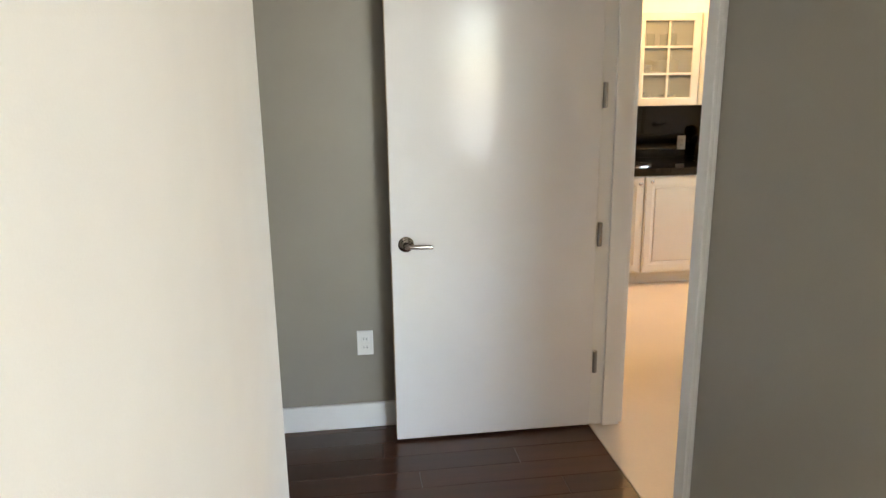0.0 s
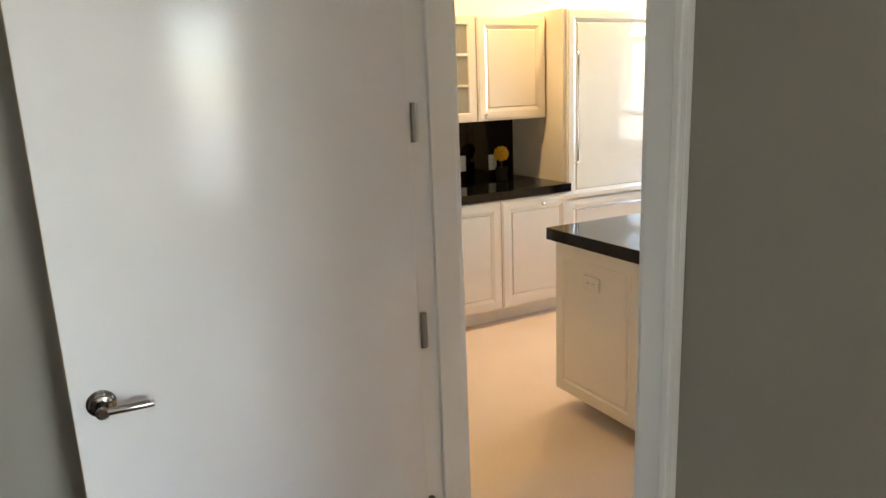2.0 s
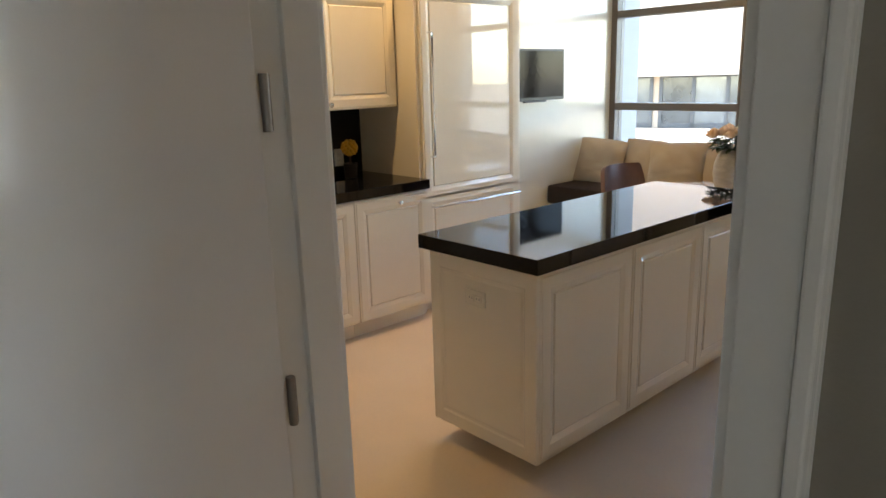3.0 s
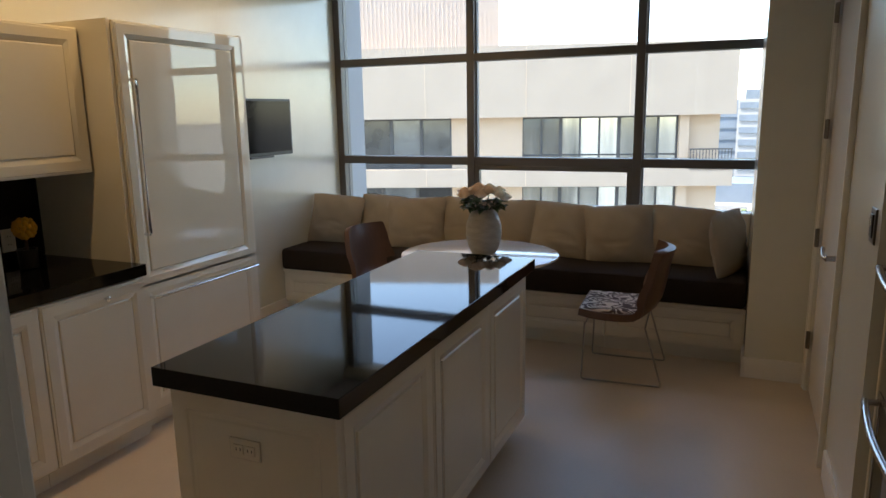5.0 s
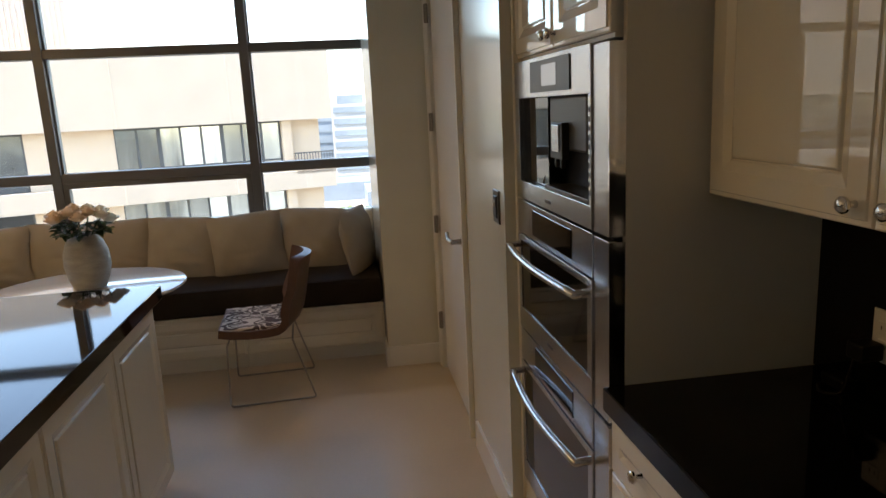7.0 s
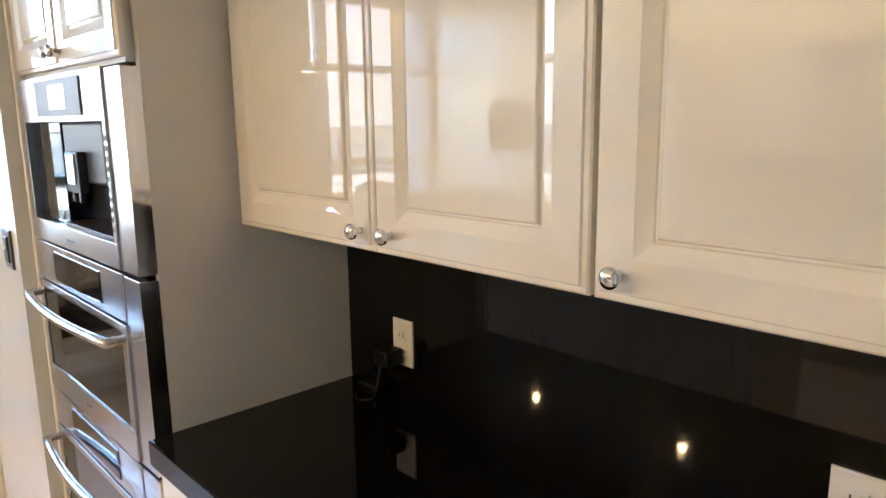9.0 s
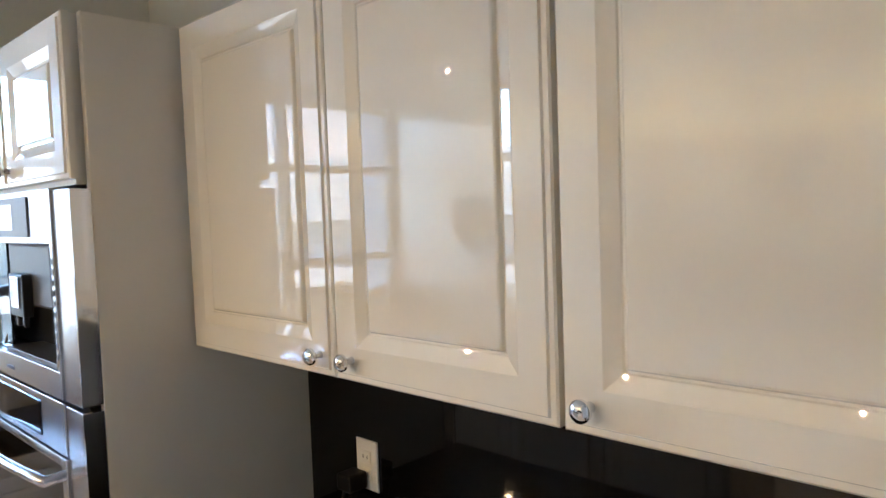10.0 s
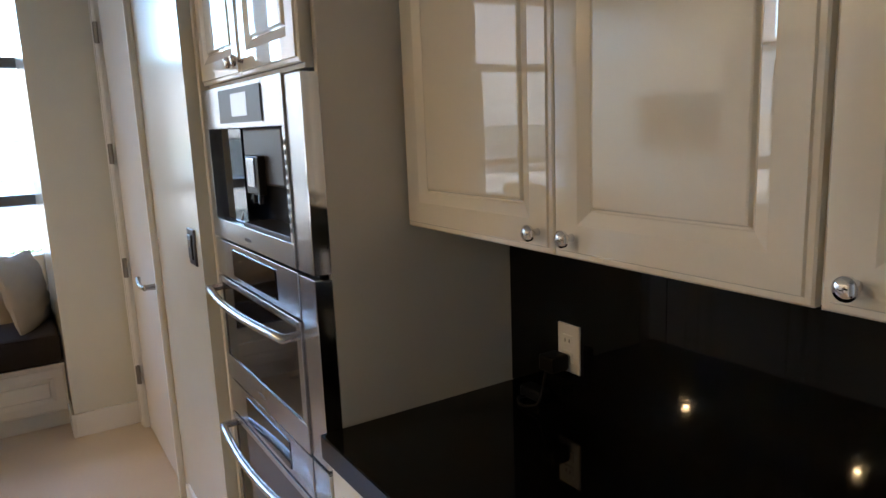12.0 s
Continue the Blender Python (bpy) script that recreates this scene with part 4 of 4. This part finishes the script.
HEADS = [(-0.10, 0.09, 1.135, 0), (-0.045, 0.105, 1.15, 0), (0.03, 0.095, 1.14, 0), (-0.07, 0.03, 1.165, 0), (0.0, 0.03, 1.175, 0), (-0.10, -0.02, 1.14, 0), (-0.04, -0.05, 1.16, 0), (0.05, -0.02, 1.165, 1), (0.03, -0.085, 1.155, 1), (-0.05, -0.11, 1.145, 1), (0.09, 0.05, 1.13, 1), (-0.02, -0.14, 1.12, 1)]
for i, (dx, dy, z, w) in enumerate(HEADS):
    c = (VC[0] + dx * 0.95, VC[1] + dy * 1.05, z)
    rs = thing("rose", (c[0], c[1], z), "cream rose in full bloom in the vase" if w else "peach rose in full bloom in the vase", "rose", "roses in the vase")
    part("bloom", rose_head(c, 0.040, 60 + i), M_PETALS_W if w else M_PETALS, rs, smooth=70)
    part("stem", tube([(VC[0] + dx * 0.2, VC[1] + dy * 0.2, 0.98), (VC[0] + dx * 0.6, VC[1] + dy * 0.6, 1.06), (c[0], c[1], z - 0.02)], 0.003, seg=6), M_LEAF, rs)
    random.seed(90 + i)
    bm = bmesh.new()
    for k in range(8):
        a = math.atan2(dy, dx) + random.uniform(-1.3, 1.3)
        b = Vector((VC[0] + dx * 0.7, VC[1] + dy * 0.7, random.uniform(1.035, 1.10)))
        d = Vector((math.cos(a), math.sin(a), random.uniform(-0.5, 0.35))).normalized()
        s = d.cross(Vector((0, 0, 1))).normalized()
        L, W = random.uniform(0.05, 0.075), random.uniform(0.016, 0.022)
        pts = [b, b + d * L * 0.35 + s * W, b + d * L * 0.75 + s * W * 0.7, b + d * L + Vector((0, 0, -0.012)), b + d * L * 0.75 - s * W * 0.7, b + d * L * 0.35 - s * W]
        mid = [b + d * L * 0.35 + Vector((0, 0, -0.006)), b + d * L * 0.75 + Vector((0, 0, -0.008))]
        v = [bm.verts.new(q) for q in pts]
        m_ = [bm.verts.new(q) for q in mid]
        for f_ in ((v[0], v[1], m_[0]), (v[0], m_[0], v[5]), (v[1], v[2], m_[1], m_[0]), (v[5], m_[0], m_[1], v[4]), (v[2], v[3], m_[1]), (v[4], m_[1], v[3])):
            bm.faces.new(f_)
    part("leaves", bm, M_LEAF, rs, "dark green rose leaves")


def shell(profile, half_w, thick, curve):
    """A bent plywood shell: profile (y, z) swept across x, sides curling by curve."""
    bm = bmesh.new()
    nx = 12
    layers = []
    for off in (0, thick):
        rows = []
        for i, (y, z, w) in enumerate(profile):
            a = profile[max(0, i - 1)]
            b = profile[min(len(profile) - 1, i + 1)]
            t = Vector((b[0] - a[0], b[1] - a[1])).normalized()
            nrm = Vector((-t[1], t[0]))
            row = []
            for k in range(nx + 1):
                s = 2 * k / nx - 1
                c = curve * (s * s) * min(1, max(0, (i - 3) / 4)) * (1.5 if 5 <= i <= 8 else 1.15)
                row.append(bm.verts.new((half_w * w * s, y + nrm[0] * (off + 0) + c, z + nrm[1] * off)))
            rows.append(row)
        layers.append(rows)
    for rows in layers:
        for i in range(len(profile) - 1):
            for k in range(nx):
                bm.faces.new((rows[i][k], rows[i + 1][k], rows[i + 1][k + 1], rows[i][k + 1]))
    a, b = layers
    for i in range(len(profile) - 1):
        for k in (0, nx):
            bm.faces.new((a[i][k], a[i + 1][k], b[i + 1][k], b[i][k]))
    for i in (0, len(profile) - 1):
        for k in range(nx):
            bm.faces.new((a[i][k], a[i][k + 1], b[i][k + 1], b[i][k]))
    return bm


# chair modelled facing +y, its base on the origin
ch = thing("dining_chair", (0, 0, 0), "walnut shell chair with patterned seat on chrome sled base", "chair", "chairs at the table")
prof = [(0.265, 0.405, 0.92), (0.20, 0.395, 0.97), (0.10, 0.388, 1.0), (0.0, 0.388, 1.0), (-0.08, 0.396, 1.0), (-0.14, 0.415, 1.0), (-0.185, 0.45, 1.0), (-0.21, 0.50, 1.0), (-0.225, 0.56, 0.99), (-0.24, 0.64, 0.97), (-0.255, 0.72, 0.93), (-0.272, 0.79, 0.86), (-0.276, 0.805, 0.78)]
part("shell", shell(prof, 0.245, -0.045, 0.06), M_WALNUT, ch, "bent walnut seat and back", smooth=50)
part("seat_pad", cushion((-0.225, -0.10, 0.405), (0.225, 0.262, 0.452), 0.018), M_IKAT, ch, "brown and cream patterned fabric pad", smooth=50)
for s in (-1, 1):
    part("sled_leg", tube(arc([(s * 0.215, -0.13, 0.356), (s * 0.235, -0.235, 0.006), (s * 0.235, 0.235, 0.006), (s * 0.225, 0.222, 0.362)], r=0.02), 0.0055), M_NICKEL, ch, "chrome wire leg", smooth=60)
part("cross_bar", tube([(-0.215, -0.13, 0.350), (0.215, -0.13, 0.350)], 0.0055), M_NICKEL, ch)
part("cross_bar", tube([(-0.225, 0.222, 0.350), (0.225, 0.222, 0.350)], 0.0055), M_NICKEL, ch)
ch2 = copy_thing(ch, pose(4.78, 4.53, 0, 0, 0, 172))
ch.matrix_basis = pose(4.66, 2.775, 0, 0, 0, 3)

# oval dropped band round the ceiling above the island
bm = bmesh.new()
ring = []
for i in range(72):
    a_ = 2 * math.pi * i / 72
    ring.append([bm.verts.new((2.95 + rx * math.cos(a_), 3.42 + ry * math.sin(a_), z)) for rx, ry, z in ((1.62, 1.07, CEIL - 0.001), (1.62, 1.07, CEIL - 0.05), (1.64, 1.09, CEIL - 0.065), (1.76, 1.21, CEIL - 0.065), (1.78, 1.23, CEIL - 0.05), (1.78, 1.23, CEIL - 0.001))])
for i in range(72):
    p_, q_ = ring[i], ring[(i + 1) % 72]
    for k in range(6):
        bm.faces.new((p_[k], p_[(k + 1) % 6], q_[(k + 1) % 6], q_[k]))
single("trim_ceiling_oval", bm, M_TRIM, "oval cream moulding on the ceiling", "trim", kind="structure", smooth=40)

# ---- ceiling lights ----
LAMPS = [(3.00, 4.81), (4.41, 4.79), (1.60, 4.81)]
for x, y in LAMPS:
    o = thing("downlight", (x, y, CEIL - 0.02), "recessed warm ceiling downlight", "ceiling light", "downlights")
    part("trim_ring", lathe([(0.062, CEIL - 0.001), (0.060, CEIL - 0.008), (0.042, CEIL - 0.010), (0.040, CEIL - 0.002)], (x, y, 0), 28), M_TRIM, o, smooth=40)
    part("bulb", lathe([(0.013, CEIL - 0.001), (0.012, CEIL - 0.005), (0.005, CEIL - 0.007)], (x, y, 0), 20), M_BULB, o, "glowing bulb")
    d = bpy.data.lights.new("downlight_lamp", "SPOT")
    d.energy, d.color, d.spot_size, d.spot_blend, d.shadow_soft_size = 3.6, (1.0, 0.66, 0.30), radians(172), 0.6, 0.010
    new("downlight_lamp", d).matrix_world = look((x, y, CEIL - 0.02), (x, y + 0.001, 0))

# ---- outside ----
single("ground", box((-2000, -3000, -46), (4000, 3000, -45)), M_GROUND, "city ground far below", "ground", kind="structure")
single("facade_fin", box((6.12, 5.60, -10), (6.42, 6.3, 8)), M_FIN, "pale grey fin beside the window", "column", kind="structure")
single("building_floors_below", box((-3, -4, -45), (6.1, 6.3, -0.2)), M_CONC2, "lower storeys of the building", "building", kind="structure")

A, L = Vector((47, 2.66, 0)), Vector((40, 24.5, 0))
DIR = (L - A).normalized()
OUT = Vector((-DIR.y, DIR.x, 0))
FAC = Matrix(((DIR.x, -OUT.x, 0, A.x), (DIR.y, -OUT.y, 0, A.y), (0, 0, 1, 0), (0, 0, 0, 1)))


def fbox(s0, s1, d0, d1, z0, z1, bm=None):
    """A block on the facade: s along it from its right corner, d outwards."""
    bm = bm or bmesh.new()
    r = box((s0, -d1, z0), (s1, -d0, z1))
    r.transform(FAC)
    me = bpy.data.meshes.new("tmp")
    r.to_mesh(me)
    r.free()
    bm.from_mesh(me)
    bpy.data.meshes.remove(me)
    return bm


def glaze(w, s0, s1, n_, z0, z1, every, m=M_EXTGLASS):
    """Panes and mullions of a facade window, each a piece of its own."""
    for k in range(n_):
        a, b = s0 + (s1 - s0) * k / n_, s0 + (s1 - s0) * (k + 1) / n_
        part("pane", fbox(a + 0.03, b - 0.03, -1.13, -1.09, z0 + 0.05, z1 - 0.05), m, w)
    for k in range(n_ + 1):
        sx, h = s0 + (s1 - s0) * k / n_, 0.11 if every and k % every == 0 else 0.06
        part("mullion", fbox(sx - h, sx + h, -1.09, -1.0, z0, z1), M_EXTFRAME, w)


ob_ = thing("office_building", (A.x, A.y, -45), "pale concrete office building across the street", "building")
part("core", fbox(0.6, 60, -20, -1.2, -45, 5.5), M_CONC2, ob_)
for fl in range(0, 6):
    zt = 5.6 if fl == 0 else -2.05 - (fl - 1) * 4.3
    zb = 1.2 if fl == 0 else zt - 1.15
    b = part("spandrel", fbox(0, 60, -1.3, 0, zb, zt), M_CONC, ob_, "pale concrete parapet band")
    for sj in (6.4, 12.8, 19.2, 25.6):
        part("panel_joint", fbox(sj - 0.02, sj + 0.02, 0.0, 0.01, zb + 0.02, zt - 0.02), M_CONC2, b)
    wz1, wz0 = zb, (-2.05 if fl == 0 else -2.05 - fl * 4.3)
    bays = [(17.6, 23.6), (24.2, 34)] if fl != 1 else [(17.6, 34)]
    for s0, s1 in bays:
        n_ = max(2, round((s1 - s0) / 2.2))
        w = part("window", fbox(s0, s1, -1.2, -1.14, wz0, wz1), M_EXTFRAME, ob_)
        glaze(w, s0, s1, n_, wz0, wz1, 1, M_EXTDARK)
        part("transom", fbox(s0, s1, -1.1, -1.0, wz0, wz0 + 0.3), M_EXTFRAME, w)
        part("transom", fbox(s0, s1, -1.1, -0.98, wz1 - 0.12, wz1), M_EXTFRAME, w)
    w = part("window", fbox(3.2, 13.0, -1.2, -1.14, wz0, wz1), M_EXTFRAME, ob_)
    glaze(w, 3.2, 13.0, 8, wz0, wz1, 3)
    part("transom", fbox(3.2, 13.0, -1.1, -1.02, wz0 + 0.75, wz0 + 0.85), M_EXTFRAME, w)
    part("transom", fbox(3.2, 13.0, -1.1, -0.98, wz1 - 0.12, wz1), M_EXTFRAME, w)
    part("pier", fbox(13.0, 17.6, -1.2, -0.9, wz0, wz1), M_CONC2, ob_)
    part("pier", fbox(2.6, 3.2, -1.2, -0.6, wz0, wz1), M_CONC2, ob_)
# roof screen with vertical ribs
rs_ = part("roof_screen", fbox(14.6, 40, -6.2, -6, 5.2, 13), M_RIB, ob_, "ribbed pale metal roof screen")
bm = bmesh.new()
for k in range(84):
    fbox(14.6 + k * 0.30, 14.66 + k * 0.30, -6, -5.955, 5.2, 13, bm)
part("screen_ribs", bm, M_RIB, rs_)
part("penthouse", fbox(7.0, 12.5, -9, -6, 5.2, 6.1), M_CONC2, ob_)
# corner balcony with railing
bal = part("balcony", fbox(0.0, 2.6, -1.3, 0.0, -2.25, -2.05), M_CONC, ob_)
for k in range(14):
    part("baluster", fbox(0.1 + k * 0.19, 0.14 + k * 0.19, -0.12, -0.08, -2.05, -0.95), M_EXTFRAME, bal)
part("rail", fbox(0.05, 2.65, -0.14, -0.06, -0.95, -0.87), M_EXTFRAME, bal)


def tower(x, y, w, d, top, m, storey, label, bands):
    t = thing("distant_tower", (x + d / 2, y, -45), label, "building", "city skyline")
    part("wall", box((x, y - w / 2, -45), (x + d, y + w / 2, top)), m, t)
    part("roof", box((x + d * 0.2, y - w * 0.35, top), (x + d * 0.8, y + w * 0.35, top + storey * 0.8)), M_CITYBLUE, t)
    n_ = min(26, int((top + 45) / storey))
    for k in range(n_):
        z = top - (k + 0.75) * storey
        if bands:
            part("window_band", box((x - 0.3, y - w / 2 + 0.5, z), (x, y + w / 2 - 0.5, z + storey * 0.5)), M_CITYBLUE, t)
        else:
            for j in range(5):
                yy = y - w / 2 + w * (j + 0.5) / 5
                part("window", box((x - 0.3, yy - w * 0.06, z), (x, yy + w * 0.06, z + storey * 0.55)), M_CITYBLUE, t)


tower(200, -1.5, 11, 14, 3.6, M_CITYWHITE, 3.2, "white high-rise with window bands", True)
tower(230, 9.0, 24, 14, 1.2, M_CITYBLUE, 3.4, "blue-grey glazed high-rise far off", True)
tower(260, -14, 16, 14, 2.2, M_CITYBLUE, 3.4, "glazed high-rise far off", True)
tower(120, 1.0, 16, 20, -14, M_CITYWHITE, 4.0, "low white office block", True)
tower(95, -6.0, 14, 20, -13, M_CITYWHITE, 4.0, "low white office block with bands", True)
tower(300, -60, 60, 20, 0, M_CITYWHITE, 3.4, "pale high-rise far off", True)
random.seed(3)
for i, (x, y, z, r) in enumerate(((84, 2.4, -11.5, 2.0), (82, 0.2, -11.0, 1.8), (88, 4.5, -12.2, 1.9), (80, -2.5, -11.0, 2.0))):
    t = thing("street_tree", (x, y, -45), "green street tree seen from above", "tree", "street trees")
    part("trunk", tube([(x, y, -45), (x, y + 0.3, -25), (x + 0.3, y, z)], 0.35, seg=8), M_BARK, t)
    bm = bmesh.new()
    for k in range(160):
        v = Vector((random.gauss(0, 1), random.gauss(0, 1), random.gauss(0, 0.7))) * r * 0.45
        bmesh.ops.create_icosphere(bm, subdivisions=1, radius=random.uniform(0.2, 0.5), matrix=Matrix.Translation(Vector((x, y, z)) + v) @ Matrix.Diagonal((1, 1, 0.6, 1)))
    part("crown", bm, M_TREE, t)

# ---- floors: tiles and planks ----
single("floor", box((0.660, 1.0, -0.12), (6.1, 5.8, 0.0)), M_TILE, "seamless beige polished stone floor", "floor", kind="structure")
hf = single("hall_floor", box((-2.4, -3.5, -0.012), (0.660, 3.05, -0.010)), M_WOODGAP, "dark glossy hardwood plank floor", "floor", kind="structure")


def plank_mesh(w, h):
    bm = box((-w / 2, -h / 2, -0.010), (w / 2, h / 2, 0.0))
    es = [e for e in bm.edges if all(v.co.z > -0.001 for v in e.verts)]
    bmesh.ops.bevel(bm, geom=es, offset=0.0015, segments=1, affect="EDGES")
    return finish("plank", bm, M_PLANK)


PM = plank_mesh(1.0, 0.124)
random.seed(8)
for j in range(52):
    y = -3.43 + j * 0.125
    if y > 2.98:
        break
    for i in range(4):
        x = -2.38 + 0.5 + i * 1.001 + (0.43 * j) % 1.0 - 1.0
        if x + 0.5 > 0.660 + 0.9 or x - 0.5 > 0.645:
            continue
        lo, hi = max(x - 0.5, -2.4), min(x + 0.5, 0.658)
        if hi - lo < 0.05:
            continue
        me = PM if hi - lo > 0.995 else plank_mesh(hi - lo - 0.001, 0.124)
        o = new("plank", me)
        o.location, o.parent = ((lo + hi) / 2, y, 0), hf
single("room_floor", box((0.660, -3.5, -0.12), (3.12, 0.93, -0.002)), M_PLANK, "dark hardwood floor of the room behind", "floor", kind="structure")
single("threshold", box((0.652, 1.845, -0.004), (0.667, 2.775, 0.006), 0.002), M_TILE, "beige stone threshold strip", "trim", kind="structure")
